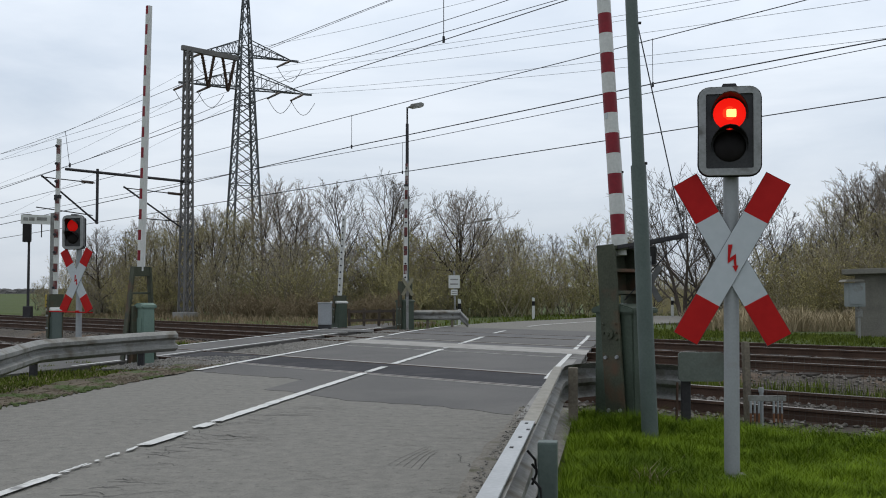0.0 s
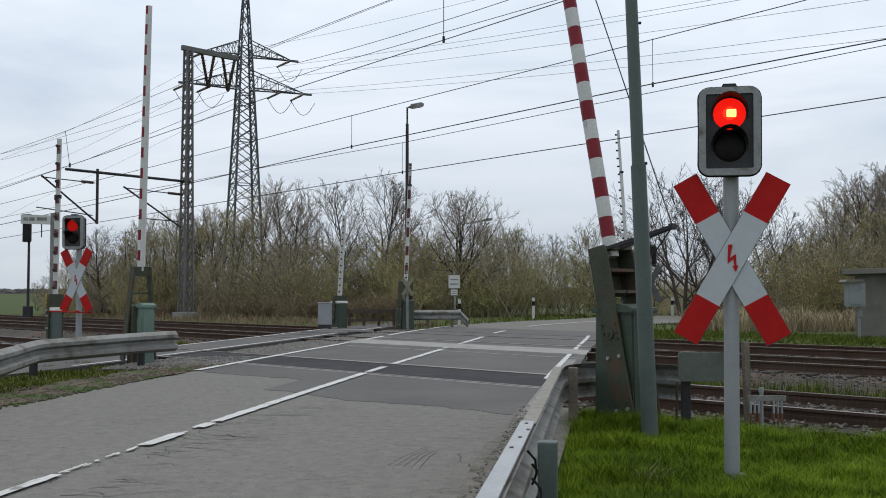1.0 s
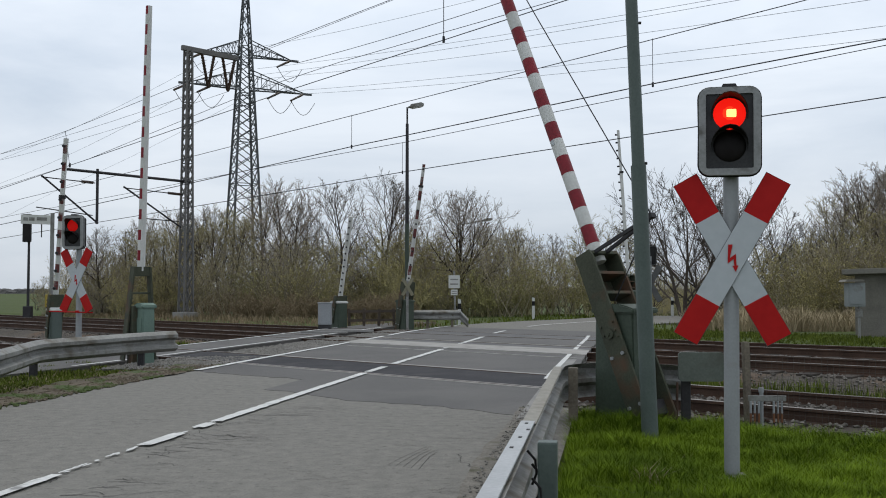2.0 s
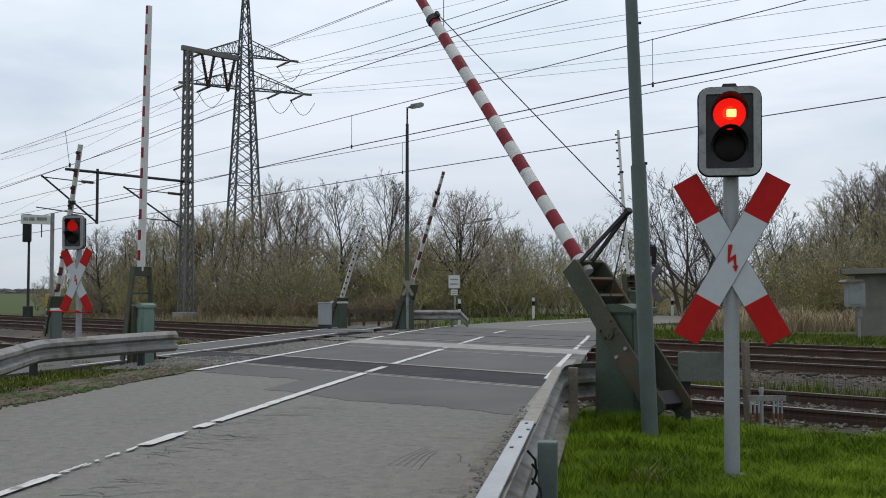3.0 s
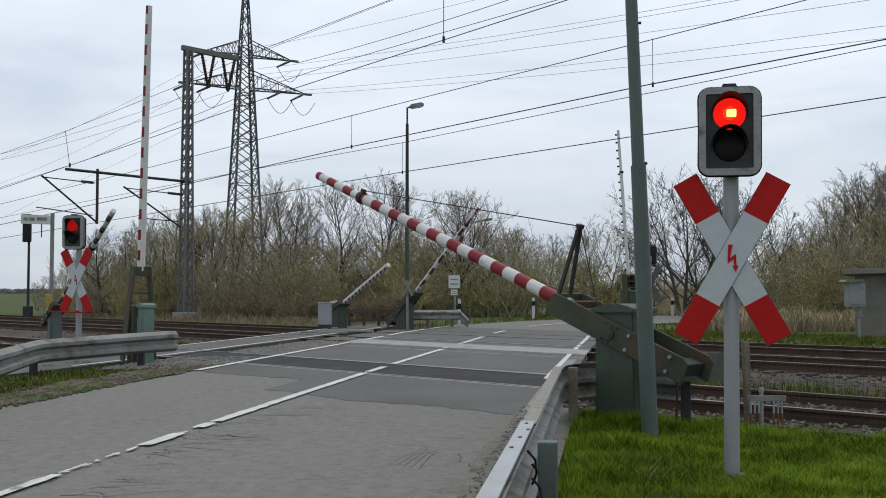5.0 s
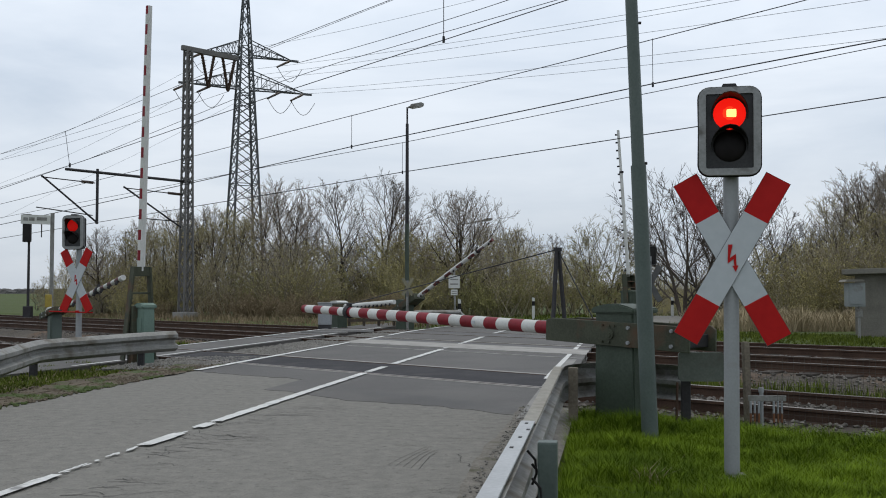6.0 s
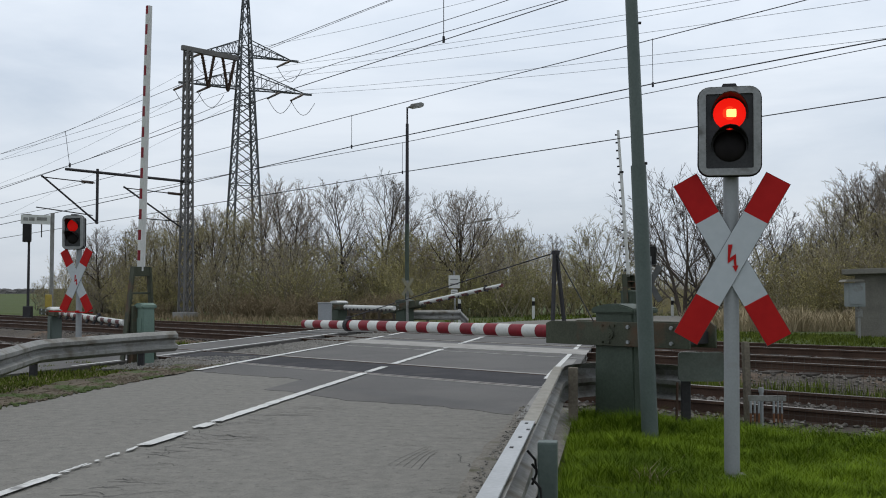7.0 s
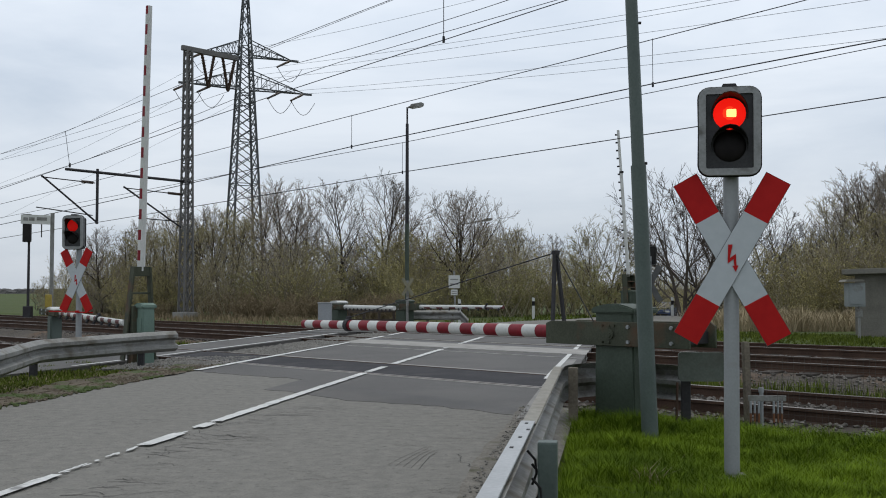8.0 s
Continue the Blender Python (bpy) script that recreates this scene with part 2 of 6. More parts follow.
def box(bm, c, s, rot=None, bevel=0.0, mat=0):
    """A box with centre c and size s, turned by rot, with bevelled edges."""
    m = Matrix.Translation(c) @ (rot.to_4x4() if rot else Matrix())
    r = bmesh.ops.create_cube(bm, size=1.0, matrix=m @ Matrix.Diagonal((*s, 1)))
    fs = {f for v in r["verts"] for f in v.link_faces}
    if bevel:
        es = list({e for v in r["verts"] for e in v.link_edges})
        fs |= set(bmesh.ops.bevel(bm, geom=es, offset=bevel, segments=2, affect="EDGES", profile=0.7)["faces"])
    for f in fs:
        if f.is_valid:
            f.material_index = mat
    return bm


def bar(bm, p, q, w, h=None, mat=0, up=(0, 0, 1)):
    """A straight bar of w by h from p to q."""
    p, q = Vector(p), Vector(q)
    d = q - p
    z = d.normalized()
    u = Vector(up)
    if abs(z.dot(u)) > 0.98:
        u = Vector((1, 0, 0))
    x = u.cross(z).normalized()
    y = z.cross(x)
    rot = Matrix((x, y, z)).transposed()
    return box(bm, (p + q) / 2, (w, h or w, d.length), rot, 0, mat)


def tube(bm, p, q, r0, r1=None, n=10, mat=0, caps=True):
    """A round tube or cone from p to q."""
    p, q = Vector(p), Vector(q)
    r1 = r0 if r1 is None else r1
    rot = (q - p).to_track_quat("Z", "Y").to_matrix().to_4x4()
    r = bmesh.ops.create_cone(bm, cap_ends=caps, segments=n, radius1=r0, radius2=r1, depth=(q - p).length,
                              matrix=Matrix.Translation((p + q) / 2) @ rot)
    for f in {f for v in r["verts"] for f in v.link_faces}:
        f.material_index = mat
    return bm


def prism(bm, outline, y0, y1, mat=0):
    """An outline in x, z drawn out from y0 to y1."""
    a = [bm.verts.new((x, y0, z)) for x, z in outline]
    b = [bm.verts.new((x, y1, z)) for x, z in outline]
    n = len(a)
    fs = [bm.faces.new(a), bm.faces.new(b[::-1])]
    for i in range(n):
        fs.append(bm.faces.new((a[i], b[i], b[(i + 1) % n], a[(i + 1) % n])))
    for f in fs:
        f.material_index = mat
    bmesh.ops.recalc_face_normals(bm, faces=fs)
    return bm


def ribbon(bm, left, right, z, thick=0.0, mat=0):
    """A strip between two lines, with its sides going down by thick."""
    rows = []
    for (a, b) in zip(left, right):
        za, zb = (z(a), z(b)) if callable(z) else (z, z)
        row = [bm.verts.new((a[0], a[1], za)), bm.verts.new((b[0], b[1], zb))]
        if thick:
            row += [bm.verts.new((b[0], b[1], zb - thick)), bm.verts.new((a[0], a[1], za - thick))]
        rows.append(row)
    for r, s in zip(rows, rows[1:]):
        k = len(r)
        for i in range(k if thick else 1):
            j = (i + 1) % k
            bm.faces.new((r[i], s[i], s[j], r[j])).material_index = mat
    bmesh.ops.recalc_face_normals(bm, faces=bm.faces[:])
    return bm


BM = bmesh.new

# ---------- plan: tracks and road ----------
TD = Vector((-0.731, 0.682, 0))     # along the tracks, away to the far end
TN = Vector((0.682, 0.731, 0))      # across the tracks, away from the camera
TRACKS = (10.62, 16.75, 20.75)      # distance of each track's middle, along TN
GAUGE = 1.435 + 0.07
CENTRE = [(-4.10, -6.0), (-3.05, 2.0), (-2.54, 5.9), (-2.17, 8.3), (-1.08, 14.7), (0.0, 20.5), (0.86, 25.0), (1.65, 29.1), (3.06, 34.0),
          (5.2, 37.9), (7.8, 41.4), (9.9, 46.0), (11.5, 53.0), (13.2, 62.0), (15.6, 73.0), (20.0, 88.0), (30.0, 108.0), (46.0, 130.0)]


def at(s, n, z=0.0):
    """A place s along and n across the tracks."""
    return TD * s + TN * n + Vector((0, 0, z))


def smoothstep(a, b, x):
    x = min(1.0, max(0.0, (x - a) / (b - a)))
    return x * x * (3 - 2 * x)


def fine_line(pts, step=0.6):
    """A smooth curve through points."""
    out = []
    n = len(pts)
    for i in range(n - 1):
        p0, p1, p2, p3 = (Vector(pts[max(0, min(n - 1, k))]) for k in (i - 1, i, i + 1, i + 2))
        c = max(1, int((p2 - p1).length / step))
        for j in range(c):
            t = j / c
            out.append(0.5 * ((2 * p1) + (p2 - p0) * t + (2 * p0 - 5 * p1 + 4 * p2 - p3) * t * t + (3 * p1 - p0 - 3 * p2 + p3) * t ** 3))
    out.append(Vector(pts[-1]))
    return out


def offset_line(line, d):
    """The line moved d to its right."""
    out = []
    for i, p in enumerate(line):
        t = (line[min(i + 1, len(line) - 1)] - line[max(i - 1, 0)]).normalized()
        out.append(p + Vector((t.y, -t.x)) * d)
    return out


ROAD = fine_line(CENTRE)


def far_drop(x, y):
    """The land beyond the road's bend lies lower than the crossing."""
    return -1.3 * smoothstep(46, 80, y) * smoothstep(3, 9, x)


def ground_z(x, y):
    n = 0.682 * x + 0.731 * y
    dip = smoothstep(8.2, 9.1, n) * (1 - smoothstep(22.6, 24.5, n))
    return -0.03 - 0.30 * dip + far_drop(x, y)


def sweep(bm, pts, r, n=6, mat=0):
    """One continuous round tube along points."""
    pts = [Vector(p) for p in pts]
    rings = []
    for i, p in enumerate(pts):
        d = (pts[min(i + 1, len(pts) - 1)] - pts[max(i - 1, 0)]).normalized()
        a = Vector((0, 0, 1)).cross(d)
        a = a.normalized() if a.length > 1e-3 else Vector((1, 0, 0))
        b = d.cross(a)
        rings.append([bm.verts.new(p + a * (r * math.cos(6.2832 * k / n)) + b * (r * math.sin(6.2832 * k / n))) for k in range(n)])
    for u, v in zip(rings, rings[1:]):
        for k in range(n):
            bm.faces.new((u[k], u[(k + 1) % n], v[(k + 1) % n], v[k])).material_index = mat
    bm.faces.new(rings[0][::-1])
    bm.faces.new(rings[-1])
    return bm


# ---------- ground, road, tracks ----------
def make_ground():
    def steps(lo, hi, fine_lo, fine_hi, fine):
        out = [fine_lo + i * fine for i in range(int((fine_hi - fine_lo) / fine) + 1)]
        d = fine
        while out[-1] < hi:
            d *= 1.35
            out.append(out[-1] + d)
        d = fine
        while out[0] > lo:
            d *= 1.35
            out.insert(0, out[0] - d)
        return out
    xs, ys = steps(-2600, 2600, -34, 30, 0.5), steps(-300, 4200, -4, 50, 0.5)
    verts = []
    for y in ys:
        for x in xs:
            z = ground_z(x, y)
            if abs(x) < 60 and y < 90:
                z += 0.05 * noise.noise((x * 0.4, y * 0.4, 3.0)) + 0.02 * noise.noise((x * 1.7, y * 1.7, 1.0)) - 0.03
            verts.append((x, y, z))
    w = len(xs)
    faces = [(j * w + i, j * w + i + 1, (j + 1) * w + i + 1, (j + 1) * w + i) for j in range(len(ys) - 1) for i in range(w - 1)]
    me = bpy.data.meshes.new("ground")
    me.from_pydata(verts, [], faces)
    me.materials.append(M_GRASSLAND)
    tagged(new("ground", me), "uneven rough grass ground with bare soil patches", "ground", kind="structure")


def make_road():
    left, right = offset_line(ROAD, -2.68), offset_line(ROAD, 2.9)
    road = link_mesh("road", ribbon(BM(), left, right, lambda p: far_drop(p[0], p[1]), 0.4), M_ASPHALT)
    tagged(road, "worn grey asphalt country road with cracks and patches", "road", kind="structure")

    def band(name, n0, n1, z, m, label, w0=-2.68, w1=2.9, ragged=0.0):
        """A strip of the road's width between two distances across the tracks."""
        cols = 60 if ragged else 12
        lines = ([], [])
        for k in range(cols + 1):
            for n, line in zip((n0, n1), lines):
                # the road's line at this distance across the tracks
                best = min(ROAD, key=lambda p: abs(p.x * TN.x + p.y * TN.y - n))
                d = Vector((0.176, 0.984, 0))
                r = Vector((0.984, -0.176, 0))
                c = Vector((best.x, best.y, 0)) + r * (w0 + (w1 - w0) * k / cols)
                off = ragged * (noise.noise((c.x * 1.1, c.y * 0.3, n)) + 0.4 * noise.noise((c.x * 5, 0, n))) if n == n0 else 0.0
                line.append(c + d * ((n + off - c.dot(TN)) / d.dot(TN)))
        bm = ribbon(BM(), lines[0], lines[1], z, 0.1)
        return part(name, bm, m, road, label)

    band("asphalt_patch", 7.55, 15.2, 0.004, M_ASPHALT_NEW, "darker relaid asphalt round the near track", -0.6, 2.9, 0.25)
    band("asphalt_patch", 8.55, 15.2, 0.0045, M_ASPHALT_NEW, "darker relaid asphalt round the near track", -2.68, -0.55, 0.2)
    band("asphalt_patch", 17.9, 24.4, 0.004, M_ASPHALT_NEW, "darker relaid asphalt round the far tracks")
    band("crossing_panel", 9.95, 11.29, 0.009, M_PANEL, "black rubber crossing panels between the rails", -4.3)
    band("concrete_edge", 15.32, 16.62, 0.018, M_CONCRETE_PALE, "pale concrete edge slab along the track")
    band("crossing_panel", 16.63, 17.42, 0.009, M_PANEL_FAR, "worn grey crossing slabs between the rails")
    band("crossing_panel", 20.08, 21.42, 0.009, M_PANEL_FAR, "worn grey crossing slabs between the rails")
    # pale joints beside the panels
    for n in (9.78, 11.46, 14.55, 17.62):
        band("joint", n - 0.03, n + 0.03, 0.012, M_CONCRETE_PALE, "pale worn joint")

    def stripe(line, i0, i1, half, name="road_marking"):
        seg = line[i0:i1 + 1]
        if len(seg) > 1:
            # worn, uneven edges
            a = [p + Vector((0.35 * half * noise.noise((p.x * 9, p.y * 9, 0)), 0)) for p in offset_line(seg, -half)]
            b = [p + Vector((0.35 * half * noise.noise((p.x * 9, p.y * 9, 5)), 0)) for p in offset_line(seg, half)]
            part(name, ribbon(BM(), a, b, 0.016), M_LINE, road)

    def nearest(line, y):
        return min(range(len(line)), key=lambda i: abs(line[i].y - y))

    dense = fine_line(CENTRE, 0.12)
    # the oldest stretch is worn to ragged flakes
    def flakes(y0, y1, count, wide, seed, longest=0.09):
        r = random.Random(seed)
        for _ in range(count):
            y = r.uniform(y0, y1)
            i = nearest(dense, y)
            d = (dense[i + 1] - dense[i]).normalized()
            c = dense[i] + d * (y - dense[i].y) + Vector((d.y, -d.x)) * r.uniform(-wide, wide)
            n = r.randrange(5, 9)
            ln, wd = r.uniform(0.02, longest), r.uniform(0.008, 0.02)
            bm = BM()
            ring = []
            for k in range(n):
                a = 6.283 * k / n
                q = c + d * (math.cos(a) * ln * r.uniform(0.6, 1.1)) + Vector((d.y, -d.x)) * (math.sin(a) * wd * r.uniform(0.5, 1.2))
                ring.append(bm.verts.new((q.x, q.y, 0.0155 + 0.0002 * (_ % 8))))
            f = bm.faces.new(ring)
            f.normal_update()
            if f.normal.z < 0:
                f.normal_flip()
            part("paint_flake", bm, M_LINE, road)

    flakes(6.45, 6.9, 12, 0.024, 41, 0.12)
    flakes(6.9, 7.65, 12, 0.018, 42, 0.05)
    flakes(7.5, 7.8, 6, 0.024, 43)
    flakes(8.35, 8.5, 4, 0.022, 44)
    flakes(8.7, 9.2, 8, 0.022, 46)
    flakes(14.3, 14.8, 4, 0.02, 45)
    for y0, y1 in ((-4, -1), (1.0, 3.8), (4.6, 6.55), (7.72, 8.38), (8.78, 9.05), (9.14, 14.45), (14.75, 15.7), (16.3, 20.4), (20.6, 22.6), (22.8, 25.8),
                   (28.0, 29.8), (33.2, 39.9), (41, 43.5)):
        stripe(dense, nearest(dense, y0), nearest(dense, y1), 0.042 if y1 < 7 else 0.056)
    le = offset_line(dense, -2.56)
    re = offset_line(dense, 2.62)
    for y0, y1 in ((15.0, 26.2), (26.6, 31.0), (31.5, 35)):
        stripe(le, nearest(le, y0), nearest(le, y1), 0.06)
    for y0, y1 in ((13.5, 21.0), (21.3, 22.0), (22.4, 26.4)):
        stripe(re, nearest(re, y0), nearest(re, y1), 0.042)
    edge = offset_line(dense, 2.72)
    seg = edge[nearest(edge, 9.4):nearest(edge, 17.5)]
    part("edge_strip", ribbon(BM(), offset_line(seg, -0.09), offset_line(seg, 0.10), 0.012), M_CONCRETE, road, "pale concrete edge strip")
    seg = edge[nearest(edge, 2.0):nearest(edge, 10.5)]
    wob = [p + Vector((0.07 * noise.noise((p.y * 0.6, 0, 0)) + 0.03 * noise.noise((p.y * 2.5, 1, 0)), 0)) for p in offset_line(seg, -0.15)]
    part("shoulder", ribbon(BM(), wob, offset_line(seg, 0.42), 0.007), M_SHOULDER, road, "gritty soil along the road's edge")
    # jagged cracks: across the lane beside the joint of the two lanes, along the joint, and near the patch
    rng = random.Random(9)

    def crack(x, y, turn, length, width):
        line, a = [Vector((x, y))], turn
        for _ in range(max(3, int(length / 0.05))):
            a = turn + 0.35 * (a - turn) + rng.uniform(-1.0, 1.0)
            line.append(line[-1] + Vector((math.cos(a), math.sin(a))) * 0.05)
        ws = [0.7 * width * (1 - 0.8 * i / len(line)) * rng.uniform(0.6, 1.2) for i in range(len(line))]
        left = [p + Vector((0, w)) if abs(math.cos(turn)) > 0.7 else p + Vector((w * 0.5, 0)) for p, w in zip(line, ws)]
        right = [p - Vector((0, w)) if abs(math.cos(turn)) > 0.7 else p - Vector((w * 0.5, 0)) for p, w in zip(line, ws)]
        part("crack", ribbon(BM(), left, right, 0.0035), M_CRACK, road, "thin dark crack")

    def lane_x(y):
        return dense[nearest(dense, y)].x

    for k in range(46):
        y = rng.uniform(5.4, 10.4)
        crack(lane_x(y) + rng.uniform(0.05, 0.5), y, rng.uniform(-0.35, 0.25), rng.uniform(0.25, 1.1), rng.uniform(0.005, 0.011))
    for k in range(60):
        y = rng.uniform(5.0, 10.6)
        crack(rng.uniform(-1.3, 0.9), y, rng.uniform(-0.4, 0.4), rng.uniform(0.15, 0.6), rng.uniform(0.003, 0.007))
    for k in range(34):
        y = rng.uniform(8.0, 12.8)
        crack(lane_x(y) - rng.uniform(0.5, 1.8), y, rng.uniform(-0.3, 0.3), rng.uniform(0.2, 0.7), rng.uniform(0.004, 0.009))
    for y in (5.4, 6.3, 7.2, 8.0, 8.9, 9.7):
        crack(lane_x(y) + 0.07, y, 1.40, 0.95, 0.014)
    crack(0.02, 5.0, 1.42, 1.6, 0.012)
    crack(0.30, 6.6, 1.45, 1.9, 0.012)
    for k in range(5):
        line = fine_line([(-0.37 + 0.052 * k, 6.95 - 0.05 * k), (-0.27 + 0.045 * k, 7.3), (-0.13 + 0.022 * k, 7.72 - 0.06 * k)], 0.1)
        part("scrape", ribbon(BM(), offset_line(line, -0.0018), offset_line(line, 0.0018), 0.0035), M_CRACK, road, "dark scrape mark")
    # bare earth along the road's left edge
    seg = [p for p in offset_line(dense, -2.6) if 3 < p.y < 16.2]
    a = [p + Vector((-0.75 + 0.3 * noise.noise((p.y * 0.8, 3, 0)), 0)) for p in seg]
    b = [p + Vector((0.10 * noise.noise((p.y * 1.5, 0, 0)) + 0.05 * noise.noise((p.y * 6, 1, 0)), 0)) for p in seg]
    c = [(u + v) / 2 for u, v in zip(a, b)]
    part("earth_edge", ribbon(BM(), c, b, lambda p: 0.008 + 0.02 * abs(noise.noise((p[0] * 3, p[1] * 3, 0)))), M_SOIL, road, "brown bare earth spilling on the asphalt")
    part("earth_edge", ribbon(BM(), a, c, lambda p: 0.012 + 0.03 * abs(noise.noise((p[0] * 3, p[1] * 3, 0))), 0.05), M_SOIL, road, "brown bare earth beside the asphalt")
    # footpath beside the road
    pl = fine_line([(-9.6, 9.0), (-7.3, 15.3), (-5.5, 22.5), (-3.66, 31.0), (-2.6, 35.5), (-1.6, 38.5)], 0.5)
    path = link_mesh("footpath", ribbon(BM(), offset_line(pl, -0.1), offset_line(pl, 1.42), 0.004, 0.4), M_ASPHALT_NEW)
    tagged(path, "narrow asphalt footpath crossing the tracks", "footpath", kind="structure")
    for d in (0.0, 1.30):
        line = offset_line(pl, d)
        seg = [p for p in line if 15.5 < p.y < 33]
        part("path_marking", ribbon(BM(), offset_line(seg, -0.05), offset_line(seg, 0.05), 0.013), M_LINE, path)


def make_tracks():
    # one rail profile: foot, web, head
    prof = [(-0.065, -0.16), (0.065, -0.16), (0.065, -0.145), (0.012, -0.125), (0.012, -0.04), (0.035, -0.03), (0.035, 0.0), (-0.035, 0.0),
            (-0.035, -0.03), (-0.012, -0.04), (-0.012, -0.125), (-0.065, -0.145)]
    rot = Matrix.Rotation(math.atan2(TD.y, TD.x) - math.pi / 2, 4, "Z")
    for k, n in enumerate(TRACKS):
        for side in (-0.5, 0.5):
            bm = prism(BM(), prof, -60, 260)
            bm.faces.ensure_lookup_table()
            for f in bm.faces:
                if f.normal.z > 0.9 and abs(f.calc_center_median().z) < 0.01:
                    f.material_index = 1
            rail = link_mesh("rail", bm, [M_RUST, M_RAILTOP])
            rail.matrix_basis = Matrix.Translation(at(0, n + side * GAUGE, 0.015)) @ rot
            tagged(rail, "rust-brown steel rail with a polished head", "rail", "rails", "structure")
        bm = BM()
        ys = [-60 + 0.5 * i for i in range(400)] + [140 + 6 * i for i in range(20)]
        xs = [-2.1, -1.8, -1.5, -1.2, -0.9, -0.6, -0.3, 0, 0.3, 0.6, 0.9, 1.2, 1.5, 1.8, 2.1]
        grid = []
        for y in ys:
            grid.append([bm.verts.new((x, y, (-0.15 if abs(x) < 1.45 else -0.15 - (abs(x) - 1.45) * 0.42) + 0.03 * noise.noise((x * 3, y * 3, k)))) for x in xs])
        for r, q in zip(grid, grid[1:]):
            for i in range(len(xs) - 1):
                bm.faces.new((r[i], r[i + 1], q[i + 1], q[i]))
        bed = link_mesh("ballast_bed", bm, M_BALLAST)
        bed.matrix_basis = Matrix.Translation(at(0, n, 0.0)) @ rot
        tagged(bed, "grey-brown ballast bed of a railway track", "ballast", kind="structure")
    # sleepers, one mesh for all
    base = BM()
    box(base, (0, 0, -0.085), (2.5, 0.25, 0.16), None, 0.012)
    me = None
    for k, n in enumerate(TRACKS):
        lo, hi = (-24, 46) if k == 0 else (-26, 62)
        s = lo
        while s < hi:
            c = at(s, n)
            on_road = any((Vector((p.x, p.y, 0)) - c).length < 3.4 for p in ROAD) if abs(s) < 40 else False
            if not on_road:
                if me is None:
                    ob = link_mesh("sleeper", base, M_SLEEPER)
                    me = ob.data
                else:
                    ob = new("sleeper", me)
                ob.matrix_basis = Matrix.Translation(c + Vector((0, 0, -0.115))) @ rot
                tagged(ob, "dark weathered timber sleeper in ballast", "sleeper", "sleepers")
            s += 0.63


def make_stones():
    """Loose ballast stones along the near edges of the beds and beside the road."""
    rng = random.Random(5)
    verts, faces, clods, grey = [], [], [], []

    def stone(x, y, z, r):
        b = len(verts)
        a = rng.uniform(0, 6.3)
        for k in range(4):
            w = a + k * 1.571 + rng.uniform(-0.3, 0.3)
            verts.append((x + r * math.cos(w) * rng.uniform(0.7, 1.2), y + r * math.sin(w) * rng.uniform(0.7, 1.2), z + r * rng.uniform(-0.2, 0.3)))
        verts.append((x + rng.uniform(-0.3, 0.3) * r, y + rng.uniform(-0.3, 0.3) * r, z + r * rng.uniform(0.5, 0.9)))
        verts.append((x, y, z - r))
        for k in range(4):
            faces.append((b + k, b + (k + 1) % 4, b + 4))
            faces.append((b + (k + 1) % 4, b + k, b + 5))
    def clear(p):
        return not any(abs(p.x - q.x) < 3.0 and abs(p.y - q.y) < 0.7 for q in ROAD)
    for n0, n1, z0, count, s0, s1 in ((8.4, 12.8, -0.12, 12000, -9, 30), (14.6, 18.9, -0.15, 9500, -6, 32), (18.6, 22.8, -0.15, 3500, -14, 45)):
        made = 0
        while made < count:
            s, n = rng.uniform(s0, s1), rng.uniform(n0, n1)
            p = at(s, n)
            made += 1
            if not clear(p):
                continue
            near = min(abs(n - t) for t in TRACKS)
            z = z0 if near < 1.45 else z0 - (near - 1.45) * 0.42
            stone(p.x, p.y, z + 0.01, rng.uniform(0.016, 0.042))
    # clods of earth along the road's left edge
    for _ in range(1500):
        y = rng.uniform(6.5, 16.0)
        x = -4.42 + (y - 10) * 0.145 - rng.random() ** 1.5 * 0.9
        clods.append((x, y, 0.01, rng.uniform(0.012, 0.04)))
    for _ in range(900):
        y = rng.uniform(4.8, 10.4)
        grey.append((0.36 + (y - 4.45) * 0.152 - 0.16 - rng.random() ** 1.3 * 0.3, y, 0.012, rng.uniform(0.004, 0.016)))
    # the gravel strip between the footpath and the road
    for _ in range(5200):
        y = rng.uniform(15.6, 31)
        x0, x1 = -4.9 + (y - 20) * 0.235 + 0.75, -3.55 + (y - 16) * 0.19
        x = rng.uniform(x0 - 0.1, x1)
        grey.append((x, y, -0.03, rng.uniform(0.025, 0.055)))
    for s, n, r in ((-2.6, 8.75, 0.10), (-2.9, 8.8, 0.07), (-2.75, 8.6, 0.06), (-4.6, 8.9, 0.07), (-5.0, 8.8, 0.05), (-6.5, 15.0, 0.09), (-5.6, 8.95, 0.06), (-3.6, 8.7, 0.05)):
        p = at(s, n)
        stone(p.x, p.y, -0.04, r)
    me = bpy.data.meshes.new("ballast_stones")
    me.from_pydata(verts, [], faces)
    me.materials.append(M_STONE)
    tagged(new("ballast_stones", me), "loose grey and brown ballast stones", "ballast stones", kind="stuff")
    verts.clear()
    faces.clear()
    for c in clods:
        stone(*c)
    me = bpy.data.meshes.new("earth_clods")
    me.from_pydata(verts, [], faces)
    me.materials.append(M_SOIL)
    tagged(new("earth_clods", me), "brown clods of earth along the road's edge", "earth", kind="stuff")
    verts.clear()
    faces.clear()
    # grey chippings round the foot of the left barrier
    for _ in range(1400):
        y = rng.uniform(15.3, 18.2)
        x = -3.75 + (y - 15.3) * 0.2 - rng.random() * 1.5
        grey.append((x, y, 0.0, rng.uniform(0.015, 0.04)))
    for c in grey:
        stone(*c)
    me = bpy.data.meshes.new("gravel")
